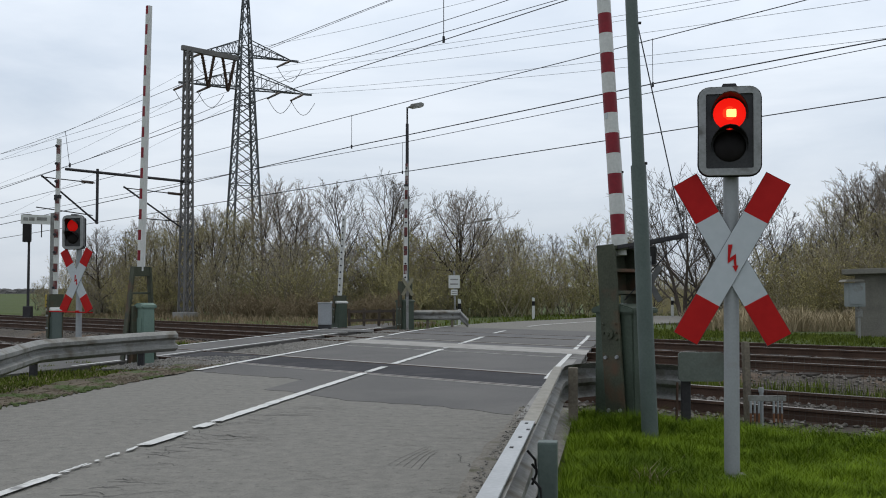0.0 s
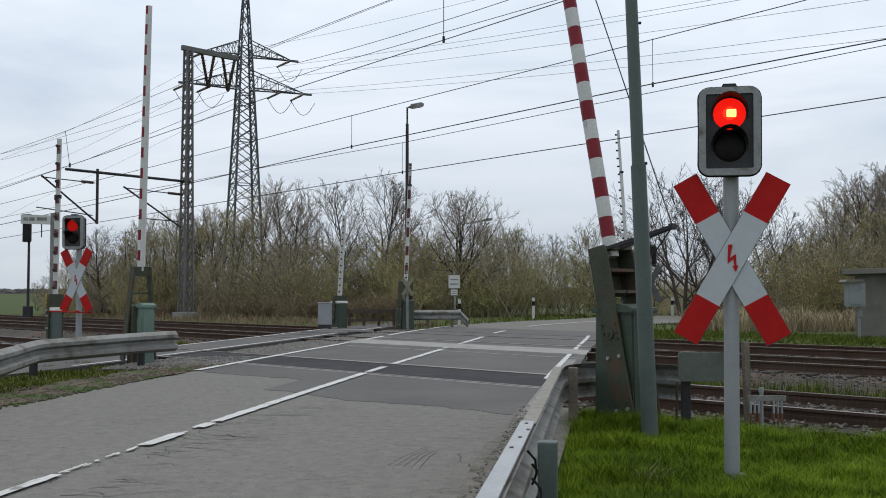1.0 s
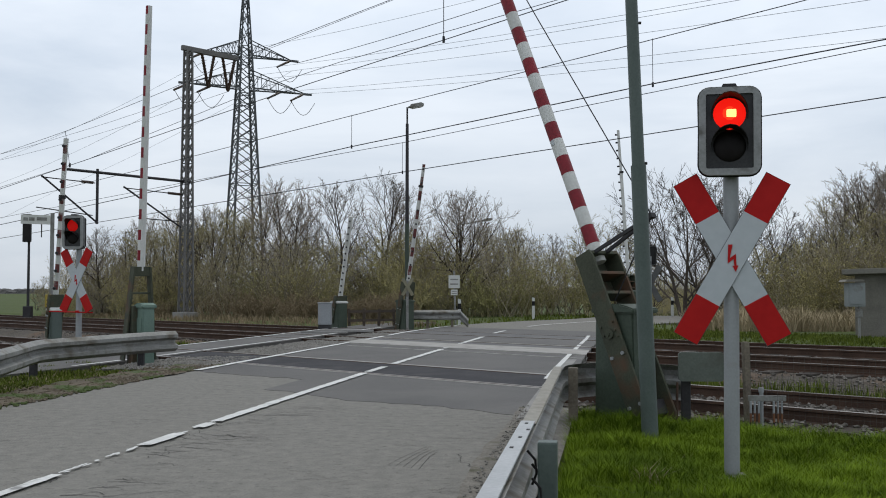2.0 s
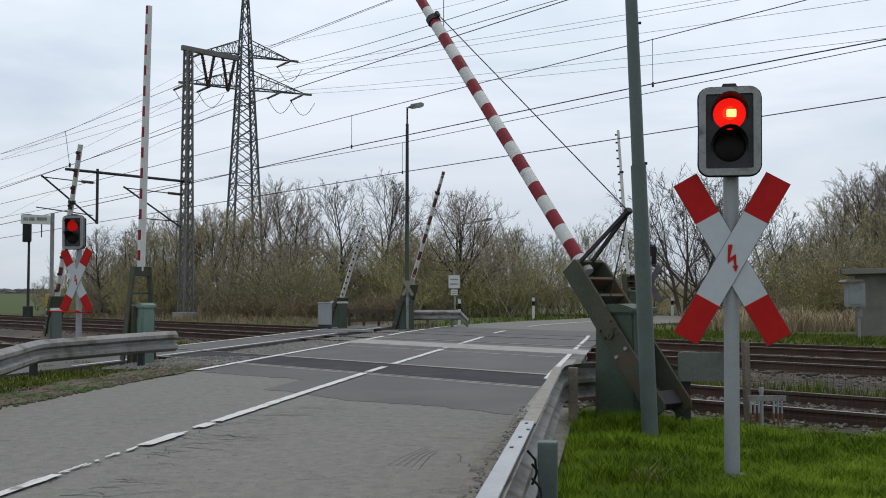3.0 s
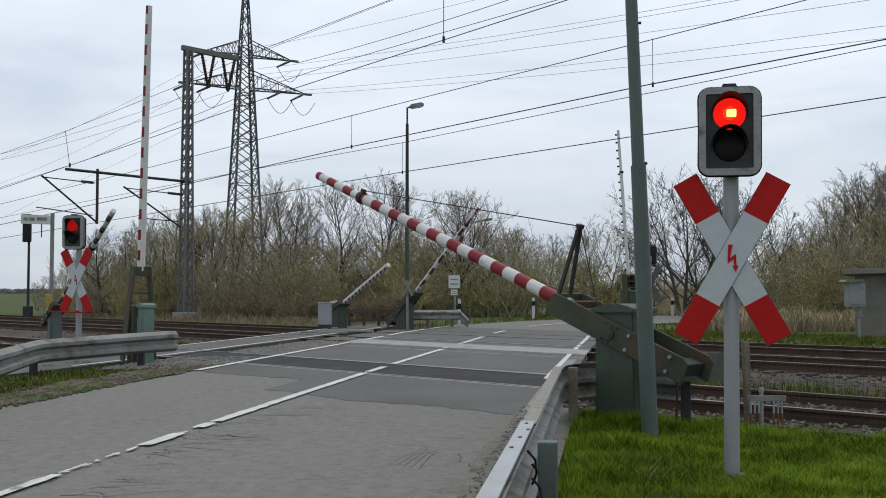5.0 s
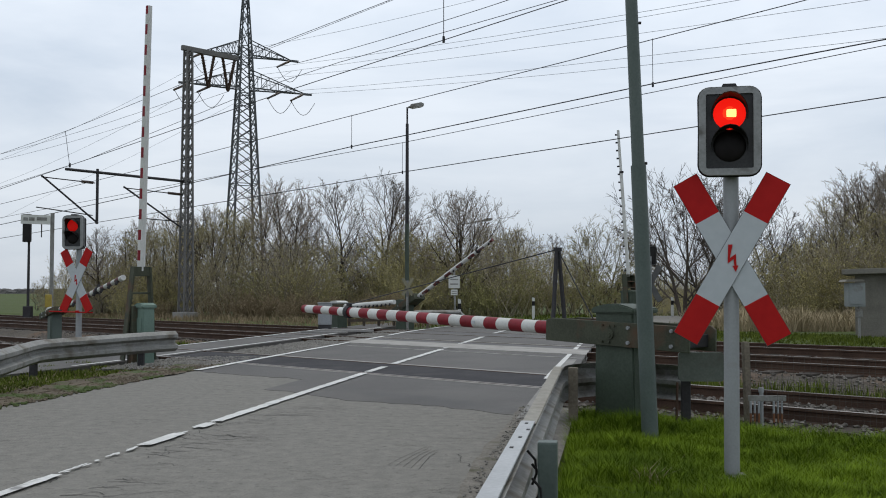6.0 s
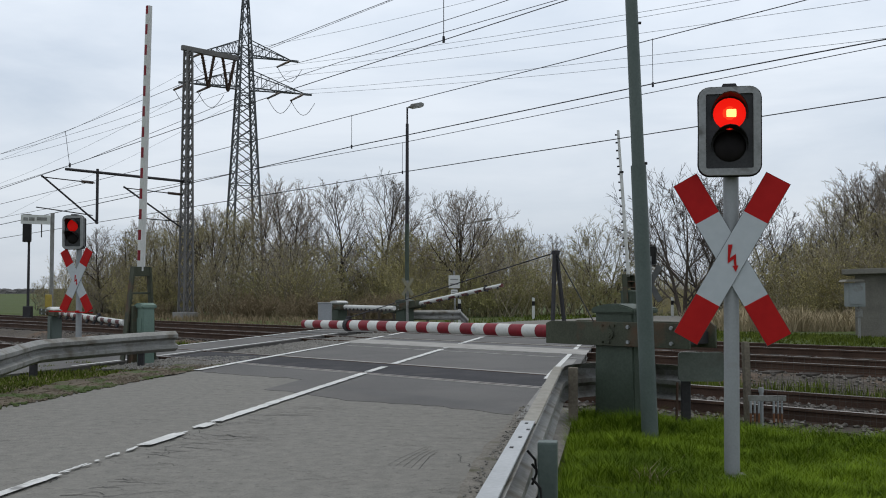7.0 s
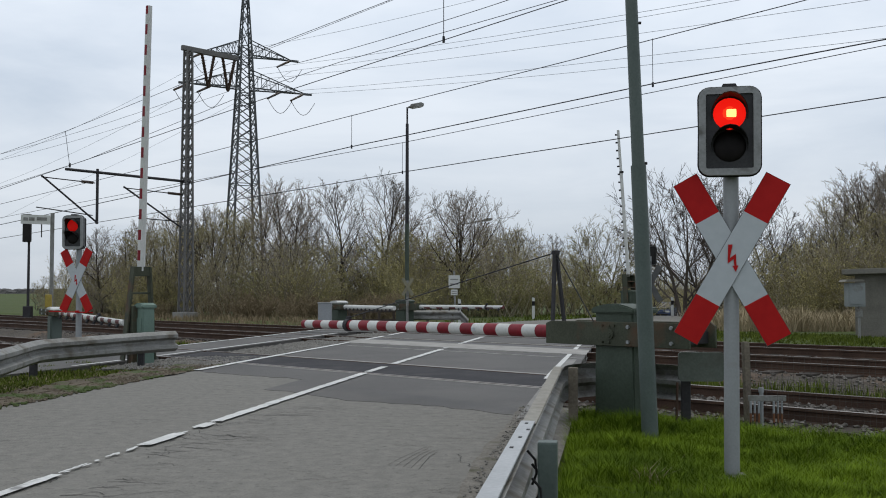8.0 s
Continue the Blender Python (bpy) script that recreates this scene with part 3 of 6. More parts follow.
    me.from_pydata(verts, [], faces)
    me.materials.append(M_GRAVEL)
    tagged(new("gravel", me), "loose grey gravel between footpath and road", "gravel", kind="stuff")
    # gravel sheet under it
    bm = BM()
    pts = [(15.3 + 0.8 * i) for i in range(21)]
    ribbon(bm, [(-4.9 + (y - 20) * 0.235 + 0.55, y) for y in pts], [(-3.45 + (y - 16) * 0.19, y) for y in pts],
           lambda p: -0.05 + 0.03 * noise.noise((p[0] * 2, p[1] * 2, 0)), 0.3)
    tagged(link_mesh("gravel_strip", bm, M_BALLAST), "gravel strip between footpath and road", "gravel", kind="structure")


make_ground()
make_road()
make_tracks()
make_stones()


# ---------- barriers ----------
BOOM_AZ = math.atan2(0.768, -0.640)     # the way in which the near boom points
MOVES = []


def boom_mesh(bm, r0, r1, root, length, stripe, joint=None, paints=2, mark=None, wide=0.7):
    """A round boom in red and white rings, with its thinner end piece past the joint."""
    n = 14
    x, k = root, 0
    ring = None
    while x < length - 0.01:
        e = min(length, x + stripe)
        if joint and x < joint < e:
            e = joint
        ends = []
        for v in (x, e):
            r = r0 + (r1 - r0) * (v - root) / (length - root)
            if joint and x >= joint:
                r *= 0.86
            ends.append([bm.verts.new((v, r * math.cos(6.2832 * i / n), r * math.sin(6.2832 * i / n))) for i in range(n)])
        if ring:
            for i in range(n):
                bm.faces.new((ring[i], ring[(i + 1) % n], ends[0][(i + 1) % n], ends[0][i])).material_index = k % paints
        else:
            bm.faces.new(ends[0])
        for i in range(n):
            on = mark is None or math.cos(6.2832 * (i + 0.5) / n - radians(mark)) > wide
            bm.faces.new((ends[0][i], ends[0][(i + 1) % n], ends[1][(i + 1) % n], ends[1][i])).material_index = k % paints if on else 0
        ring = ends[1]
        x = e
        k += 1
    bm.faces.new(ring).material_index = (k - 1) % paints
    bmesh.ops.remove_doubles(bm, verts=bm.verts[:], dist=1e-5)
    bmesh.ops.recalc_face_normals(bm, faces=bm.faces[:])
    return bm


def barrier(m, label, spec, group="level crossing barriers"):
    """A level crossing barrier. Its boom points along local +x and turns about the local y axis through the pivot."""
    hp, length, root, wide, deep, arm_lo = spec["pivot"], spec["length"], spec["root"], spec["wide"], spec["deep"], spec["tail"]
    body_m = spec.get("body", M_GREEN)
    b = thing("level_crossing_barrier", m, label, "barrier", group)
    top = spec["height"]
    bm = BM()
    prism(bm, [(-deep / 2 - 0.02, -0.3), (deep / 2 + 0.02, -0.3), (deep / 2, top - 0.06), (-deep / 2, top - 0.06)], -wide / 2, wide / 2)
    bmesh.ops.bevel(bm, geom=bm.edges[:], offset=0.012, segments=2, affect="EDGES")
    px = spec.get("ped", 0.0)
    bm.transform(Matrix.Translation((px, 0, 0)))
    pedestal = part("pedestal", bm, body_m, b)
    bm = BM()
    prism(bm, [(-deep / 2 - 0.03, top - 0.085), (deep / 2 + 0.03, top - 0.085), (deep / 2 + 0.03, top - 0.04), (deep * 0.38, top - 0.016), (deep * 0.2, top), (-deep * 0.2, top), (-deep * 0.38, top - 0.016), (-deep / 2 - 0.03, top - 0.04)],
          -wide / 2 - 0.03, wide / 2 + 0.03)
    bm.transform(Matrix.Translation((px, 0, 0)))
    bmesh.ops.bevel(bm, geom=bm.edges[:], offset=0.012, segments=2, affect="EDGES")
    part("cap", bm, spec.get("cap", body_m), pedestal)
    if spec.get("door", True):
        bm = BM()
        box(bm, (px, spec.get("face", -1) * (wide / 2 + 0.006), top * 0.45), (deep * 0.7, 0.012, top * 0.6), None, 0.004)
        part("service_door", bm, body_m, pedestal)
    if spec.get("rear") is not None:
        bm = BM()
        box(bm, (spec["rear"], -0.07, top / 2 - 0.2), (0.22, 0.22, top + 0.3), None, 0.015)
        part("rear_housing", bm, M_OLIVE, b, "dark moss-stained housing behind the cabinet")
    # the turning arm: two side plates with cross pieces
    gap = wide / 2 + 0.035
    ph = spec.get("plate", 0.2)
    bm = BM()
    for s in (-1, 1):
        pr = [(-arm_lo, -ph * 0.5), (root + 0.02, -ph * 0.48), (root + 0.02, ph * 0.4), (root - 0.05, ph * 0.5), (-arm_lo + 0.05, ph * 0.5), (-arm_lo, ph * 0.35)]
        if spec.get("splay"):
            bar(bm, (-arm_lo, s * spec["splay"], 0), (root + 0.02, s * gap, 0), 0.03, ph)
        else:
            prism(bm, pr, s * gap - 0.012, s * gap + 0.012)
    bmesh.ops.bevel(bm, geom=bm.edges[:], offset=0.004, segments=1, affect="EDGES")
    tube(bm, (0, -gap - 0.03, 0), (0, gap + 0.03, 0), 0.045, None, 14)
    arm = part("arm", bm, spec.get("arm", M_OLIVE), b, "two moss-stained steel side plates on a pivot", True)
    if spec.get("splay"):
        crosses = [((root - 0.06, 0, 0), (0.16, 2 * gap, ph * 0.8)), ((root - 0.42, 0, 0), (0.03, 2 * gap + 0.06, 0.04))]
    else:
        crosses = [((x, 0, 0.012), (0.03, 2 * gap - 0.026, ph * 0.8)) for x in (root - 0.01, root - 0.22, root - 0.42)]
        crosses.append(((root - 0.2, 0, -ph * 0.42), (0.45, 2 * gap - 0.026, 0.02)))
    for c, size in crosses:
        part("cross_plate", box(BM(), c, size, None, 0.003), M_OLIVE, arm)
    bm = BM()
    box(bm, (-arm_lo + 0.14, 0, -0.02), (0.14, 2 * gap - 0.02, ph * 0.5), None, 0.01)
    part("counterweight", bm, M_DARKSTEEL, arm)
    face = spec.get("face", -1)
    for x, z in ((-0.06, 0.06), (-0.06, -0.06), (-0.62 * arm_lo, 0.06), (-0.62 * arm_lo, -0.06), (0.16, 0.065), (0.1, 0.07), (0.24, 0.07), (0.16, -0.065), (0.24, -0.065)):
        bright = x < 0
        x += spec.get("bolts", 0.0)
        bm = BM()
        tube(bm, (x, face * (gap + 0.012), z * ph / 0.2), (x, face * (gap + 0.03), z * ph / 0.2), 0.017 if bright else 0.011, None, 8)
        part("bolt", bm, M_GALV if bright else M_OLIVE, arm)
    bm = BM()
    tube(bm, (0.0, face * (gap + 0.012), -0.01), (0.0, face * (gap + 0.04), -0.01), 0.022, 0.018, 10)
    part("pivot_cap", bm, spec.get("arm", M_OLIVE), arm)
    bm = BM()
    boom_mesh(bm, spec["r0"], spec["r1"], spec.get("start", root - 0.05), length, spec["stripe"], spec.get("joint"), len(spec.get("paint", "ab")), spec.get("mark"), spec.get("mark_wide", 0.7))
    part("boom", bm, spec.get("paint", [M_BOOMRED, M_WHITE]), arm, "red and white striped boom", True)
    if spec.get("face", -1) > 0:
        bm = BM()
        box(bm, (2.02, spec["r0"] - 0.001, 0.0), (0.055, 0.006, 0.035), None, 0.002)
        part("sticker", bm, M_SIGNWHITE, arm, "small white sticker")
    if spec.get("joint"):
        j = spec["joint"]
        bm = BM()
        tube(bm, (j - 0.035, 0, 0), (j + 0.035, 0, 0), spec["r1"] * 1.25, None, 14)
        box(bm, (j, 0, spec["r1"] * 1.4), (0.07, 0.04, 0.05), None, 0.006)
        part("clamp", bm, M_DARKSTEEL, arm)
    if spec.get("strut"):
        sx, sz = spec["strut"]
        bm = BM()
        top_y = sum(spec["strut_feet"]) / 2
        for y in spec["strut_feet"]:
            bar(bm, (root - 0.01, y, ph * 0.4), (sx, top_y + (y - top_y) * 0.15, sz), 0.026, 0.032)
        box(bm, (sx, top_y, sz), (0.05, 0.07, 0.04), None, 0.005)
        part("strut", bm, M_DARKSTEEL, arm, "dark steel bracing strut")
        bm = BM()
        tube(bm, (sx, top_y, sz), (spec["joint"], 0, spec["r1"] * 1.5), 0.006, None, 5)
        tube(bm, (sx, top_y, sz), (0.3, 0.05, ph * 0.3), 0.006, None, 5)
        part("stay_cable", bm, M_WIRE, arm)
    if spec.get("skirt"):
        # rods hang under the boom
        for i in range(spec["skirt"]):
            x = root + 0.15 + i * (length - root - 0.3) / (spec["skirt"] - 1)
            bm = BM()
            y = math.cos(radians(spec.get("mark", 270))) * spec["r1"]
            tube(bm, (x, y * 0.9, -spec["r1"] * 0.6), (x, y * 1.5, -spec["r1"] - 0.035), 0.03, None, 6)
            part("hanger", bm, M_DARKSTEEL, arm)
    MOVES.append((arm, hp, spec["angles"]))
    return b


NEAR_ANGLES = [(0, 85.9), (0.3, 85.9), (0.5, 85.0), (0.7, 82.6), (1.0, 78.4), (1.5, 72.2), (2.0, 65.6), (2.8, 54.3), (3.0, 51.4), (3.5, 44.6), (4.0, 37.1), (4.5, 29.3),
               (4.7, 26.1), (5.2, 16.0), (5.6, 7.9), (5.8, 4.5), (5.9, 3.0), (6.0, 1.6), (6.1, 0.5), (6.2, -0.3), (6.3, -0.5), (8.0, -0.5)]
PATH_NEAR_ANGLES = [(0, 88.5), (1.2, 88), (1.5, 86.5), (1.7, 85), (2.2, 79.5), (2.8, 71.5), (3.2, 65.3), (3.6, 58.6), (4.0, 51.2), (4.4, 43.6), (4.7, 38.6), (5.3, 25.5), (5.8, 15.2),
                    (6.0, 11.0), (6.5, 1.2), (6.65, -1.2), (6.8, -2), (8.0, -2)]
FAR_ANGLES = [(0, 89), (0.6, 88.8), (0.9, 87.2), (1.2, 85.3), (1.5, 83), (2.2, 75.5), (2.8, 68), (3.2, 62.2), (3.6, 57.2), (4.0, 52.2), (4.4, 47.3), (4.7, 43.6), (5.3, 35.8), (5.8, 28.6),
              (6.0, 25.8), (6.3, 21), (7.0, 8.5), (7.3, 5.0), (7.5, 3.2), (7.8, 1.2), (8.0, 0.6)]
PATH_FAR_ANGLES = [(0, 84.5), (1.0, 84.3), (1.5, 82.0), (2.2, 74.5), (2.8, 65), (3.2, 58), (3.6, 51), (4.0, 44.5), (4.4, 38), (4.7, 32.5), (5.3, 19.5), (5.8, 8), (6.0, 3.6), (6.2, 0.8), (6.3, 0), (8.0, 0)]

barrier(Matrix.Translation((1.66, 9.32, 0)) @ Matrix.Rotation(BOOM_AZ, 4, "Z"),
        "green steel level crossing barrier lowering its red-white boom",
        dict(pivot=0.79, face=1, door=False, strut_feet=(0.13, -0.03), bolts=-0.15, length=5.47, root=0.79, wide=0.30, deep=0.44, height=1.06, tail=0.86, plate=0.22, r0=0.066, r1=0.062, stripe=0.1905, start=0.716, paint=[M_WHITE, M_BOOMRED], joint=4.43,
             strut=(0.81, 0.77), angles=NEAR_ANGLES))
barrier(Matrix.Translation((-5.02, 16.85, 0)) @ Matrix.Rotation(BOOM_AZ + math.pi, 4, "Z"),
        "pale green level crossing barrier with its boom standing upright",
        dict(pivot=0.82, length=5.08, root=0.74, wide=0.2, deep=0.28, height=0.98, tail=0.78, plate=0.16, r0=0.066, r1=0.052, stripe=0.17, body=M_GREEN_LIGHT, splay=0.27, ped=0.22, rear=0.04, mark=180,
             paint=[M_WHITE, M_BOOMRED], angles=[(0, 87.4), (8.0, 87.4)]))
# the white cap has the sheen of its shiny top put into the colour
barrier(Matrix.Translation((-7.70, 20.2, 0)) @ Matrix.Rotation(BOOM_AZ + math.pi, 4, "Z"),
        "footpath barrier with a striped boom coming down",
        dict(pivot=0.75, length=3.45, root=0.34, wide=0.20, deep=0.24, height=0.86, tail=0.5, plate=0.12, r0=0.05, r1=0.056, stripe=0.17, joint=2.3, skirt=9, mark=200, mark_wide=0.25, body=M_GREEN_POLE, cap=M_WHITE,
             paint=[M_WHITE, M_REDBROWN], angles=PATH_NEAR_ANGLES))
barrier(Matrix.Translation((-1.22, 32.6, 0)) @ Matrix.Rotation(BOOM_AZ + math.pi, 4, "Z"),
        "far road barrier lowering its faded red-white boom",
        dict(pivot=0.66, length=4.6, root=0.8, wide=0.34, deep=0.5, height=0.9, tail=0.9, plate=0.22, r0=0.07, r1=0.06, stripe=0.3, joint=3.9, skirt=9, mark=225,
             paint=[M_WHITE, M_REDBROWN], angles=FAR_ANGLES))
# here too the cap's white is sheen from above, painted on
barrier(Matrix.Translation((-3.33, 32.6, 0)) @ Matrix.Rotation(BOOM_AZ + math.pi, 4, "Z"),
        "far footpath barrier with a white boom lowering over the path",
        dict(pivot=0.66, length=2.95, root=0.35, wide=0.34, deep=0.42, height=0.86, tail=0.5, plate=0.16, r0=0.075, r1=0.068, stripe=0.24, skirt=12, mark=200, cap=M_WHITE,
             paint=[M_WHITE, M_WHITE], angles=PATH_FAR_ANGLES))
barrier(Matrix.Translation((6.1, 33.2, 0)) @ Matrix.Rotation(BOOM_AZ, 4, "Z"),
        "far level crossing barrier with its boom standing upright",
        dict(pivot=0.9, length=5.62, root=0.8, wide=0.34, deep=0.5, height=1.2, tail=0.5, plate=0.2, r0=0.06, r1=0.05, stripe=0.28, joint=4.2, skirt=18, mark=340,
             paint=[M_WHITE, M_WHITE], angles=[(0, 85.4), (8.0, 85.4)]))


# ---------- crossing signals ----------
def rounded(w, h, r, n=5):
    pts = []
    for cx, cz, a0 in ((w / 2 - r, h / 2 - r, 0), (-w / 2 + r, h / 2 - r, 90), (-w / 2 + r, -h / 2 + r, 180), (w / 2 - r, -h / 2 + r, 270)):
        for k in range(n + 1):
            a = radians(a0 + 90 * k / n)
            pts.append((cx + r * math.cos(a), cz + r * math.sin(a)))
    return pts


def crossing_signal(m, label, head_turn, lit, head_shift=0.0):
    """A pole with a St Andrew's cross and a two-lens signal head above it; it faces local -y."""
    t = thing("crossing_signal", m, label, "railway signal", "crossing signals")
    bm = BM()
    tube(bm, (0, 0, -0.2), (0, 0, 2.2), 0.05, None, 18)
    part("pole", bm, M_GALV, t, "grey galvanised tube pole", True)
    bm = BM()
    for _ in range(3):
        # a rough lump of mortar in uneven layers
        box(bm, (0.025 * _ - 0.01, 0.012 * _, -0.055 + 0.004 * _), (0.17 - 0.03 * _, 0.13 - 0.015 * _, 0.055 + 0.012 * _), Matrix.Rotation(0.2 + 0.7 * _, 3, "Z"), 0.02)
    part("footing", bm, M_CONCRETE, t, "small concrete footing")
    # the cross: two arms, the rising one in front
    for k, lean in enumerate((-1, 1)):
        rot = Matrix.Rotation(radians(lean * 29.4), 3, "Y")
        y = -0.062 - 0.012 * k
        bm = BM()
        box(bm, (0, y, 1.396), (0.168, 0.008, 0.62), rot)
        a = part("cross_arm", bm, M_SIGNWHITE, t, "white reflective arm of the cross")
        for e in (-1, 1):
            bm = BM()
            c = Vector((0, y, 1.396)) + rot @ Vector((0, 0, e * 0.455))
            box(bm, c, (0.168, 0.008, 0.29), rot)
            part("cross_end", bm, M_SIGNRED, a, "red end of the cross arm")
        bm = BM()
        box(bm, Vector((0, y + 0.006, 1.396)), (0.174, 0.004, 1.206), rot)
        part("cross_backing", bm, M_SIGNEDGE, a)
    # the red lightning arrow that warns of overhead wires
    bm = BM()
    z0 = 1.40
    prism(bm, [(-0.022, z0 + 0.09), (0.006, z0 + 0.09), (-0.012, z0 - 0.0), (0.026, z0 + 0.03), (0.030, z0 - 0.05), (0.042, z0 - 0.045), (0.026, z0 - 0.09),
               (0.004, z0 - 0.05), (0.016, z0 - 0.05), (0.012, z0 - 0.005), (-0.026, z0 - 0.035)], -0.083, -0.080)
    part("lightning_arrow", bm, M_SIGNRED, t, "small red lightning arrow")
    # signal head
    h = Matrix.Translation((head_shift, -0.02, 2.228)) @ Matrix.Rotation(radians(head_turn), 4, "Z")
    bm = BM()
    prism(bm, rounded(0.345, 0.53, 0.05), -0.10, 0.03)
    bm.transform(h)
    head = part("signal_head", bm, M_BLACK, t, "black signal housing", True)
    bm = BM()
    outer, inner = rounded(0.39, 0.578, 0.07), rounded(0.298, 0.488, 0.012)
    vo = [[bm.verts.new((x, y, z)) for x, z in outer] for y in (-0.125, -0.05)]
    vi = [[bm.verts.new((x, y, z)) for x, z in inner] for y in (-0.125, -0.05)]
    n = len(outer)
    for i in range(n):
        j = (i + 1) % n
        bm.faces.new((vo[0][i], vo[0][j], vi[0][j], vi[0][i]))
        bm.faces.new((vo[0][j], vo[0][i], vo[1][i], vo[1][j]))
        bm.faces.new((vi[0][i], vi[0][j], vi[1][j], vi[1][i]))
    bmesh.ops.recalc_face_normals(bm, faces=bm.faces[:])
    bm.transform(h)
    part("front_frame", bm, M_FRAME, head, "pale grey worn front frame with rounded corners", True)
    bm = BM()
    prism(bm, rounded(0.296, 0.486, 0.012), -0.112, -0.099)
    bm.transform(h)
    part("front_panel", bm, M_SIGNALPANEL, head, "dark grey panel round the lenses")
    # black rubber edge round the frame
    bm = BM()
    lip = rounded(0.396, 0.584, 0.073)
    sweep(bm, [(x, -0.085, z) for x, z in lip] + [(lip[0][0], -0.085, lip[0][1])], 0.007, 6)
    bm.transform(h)
    part("edge_seal", bm, M_BLACK, head, "thin black edge round the frame")
    bm = BM()
    prism(bm, [(-0.05, 0.295), (0.05, 0.295), (0.04, 0.315), (-0.04, 0.315)], -0.1, 0.0)
    bm.transform(h)
    part("top_fitting", bm, M_DARKSTEEL, head)
    for z, lens_m, name in ((0.113, M_LAMP_RED if lit else M_LENS_RED, "red_lens"), (-0.098, M_LENS_DARK, "dark_lens")):
        bm = BM()
        r = bmesh.ops.create_uvsphere(bm, u_segments=20, v_segments=10, radius=0.104)
        bm.transform(h @ Matrix.Translation((0, -0.112, z)) @ Matrix.Diagonal((1, 0.3, 1, 1)))
        lens = part(name, bm, lens_m, head, "lit red signal lens" if "red" in name else "dark unlit lens", True)
        if "red" in name and lit:
            bm = BM()
            box(bm, (0, 0, 0), (0.066, 0.030, 0.056), None, 0.02)
            bm.transform(h @ Matrix.Translation((0.010, -0.138, z + 0.0)))
            halo = BM()
            bmesh.ops.create_uvsphere(halo, u_segments=18, v_segments=8, radius=0.066)
            halo.transform(h @ Matrix.Translation((0, -0.123, z)) @ Matrix.Diagonal((1, 0.35, 1, 1)))
            part("inner_lens", halo, M_LAMP_HALO, lens, "brighter middle of the lens", True)
            part("lamp_core", bm, M_LAMP_CORE, lens, "bright lamp glowing behind the lens", True)
        # hood over the lens
        bm = BM()
        rows = []
        for k in range(13):
            a = radians(-15 + 210 * k / 12)
            c, s = math.cos(a), math.sin(a)
            d = -0.12 - 0.17 * max(0.1, math.sin(max(0, min(math.pi, a))))
            rows.append([bm.verts.new((0.114 * c, -0.10, z + 0.114 * s)), bm.verts.new((0.114 * c, d, z + 0.114 * s)),
                         bm.verts.new((0.118 * c, d, z + 0.118 * s)), bm.verts.new((0.118 * c, -0.10, z + 0.118 * s))])
        for p, q in zip(rows, rows[1:]):
            for i in range(4):
                bm.faces.new((p[i], q[i], q[(i + 1) % 4], p[(i + 1) % 4]))
        bm.transform(h)
        part("hood", bm, M_BLACK, head)
    bm = BM()
    box(bm, (0, 0.05, 2.0), (0.07, 0.12, 0.10), None, 0.01)
    part("bracket", bm, M_DARKSTEEL, t)
    return t


crossing_signal(pose(1.896, 6.72, -0.008, 0, 0.4, -13.5), "red-lit crossing signal above a red-white cross on grey pole", 0, True, -0.012)
aside = crossing_signal(pose(-6.29, 17.6, -0.04, 0, -0.5, -24.0), "red-lit crossing signal turned aside above a red-white cross by the footpath", 12, False, -0.05)
rail_way = Matrix.Rotation(radians(24), 4, "Z")
bm = BM()
tube(bm, (-0.47, -0.11, 0.87), (0.28, -0.11, 0.84), 0.011, None, 8)
box(bm, (0, -0.06, 0.86), (0.05, 0.12, 0.04), None, 0.005)
bm.transform(rail_way)
part("side_bar", bm, M_SIGNRED, aside, "thin red bar clamped across the pole")


# ---------- guard rails ----------
def w_beam(bm, line, top, side):
    """A W-shaped guard rail along a line of (x, y, drop); side is +1 when its face is to the right of the line."""
    prof = [(0.0, 0.0), (0.025, -0.02), (0.075, -0.055), (0.075, -0.105), (0.0, -0.145), (0.0, -0.185), (0.075, -0.225), (0.075, -0.275), (0.025, -0.305), (0.0, -0.325)]
    prof = prof + [(x - 0.006, z) for x, z in prof[::-1]]
    rows = []
    n = len(line)
    for i, p in enumerate(line):
        a, b = Vector(line[max(0, i - 1)][:2]), Vector(line[min(n - 1, i + 1)][:2])
        t = (b - a).normalized()
        r = Vector((t.y, -t.x)) * side
        rows.append([bm.verts.new((p[0] + r.x * x, p[1] + r.y * x, top - p[2] + z)) for x, z in prof])
    k = len(prof)
    for a, b in zip(rows, rows[1:]):
        for i in range(k):
            bm.faces.new((a[i], b[i], b[(i + 1) % k], a[(i + 1) % k]))
    bm.faces.new(rows[0])
    bm.faces.new(rows[-1][::-1])
    bmesh.ops.recalc_face_normals(bm, faces=bm.faces[:])
    return bm


def guard_rail(label, line, top, side, posts, lower=None, material=M_GALV_DULL):
    g = thing("guard_rail", Matrix(), label, "guard rail", "guard rails")
    beam = part("beam", w_beam(BM(), line, top, side), material, g, "", True)
    for x, y, z, tall in posts:
        bm = BM()
        box(bm, (x, y, (z - 0.35) / 2 + 0.0), (0.085, 0.085, z + 0.35), Matrix.Rotation(radians(-9), 3, "Z"), 0.01)
        part("post", bm, tall, g, "weathered steel post")
    return g, beam


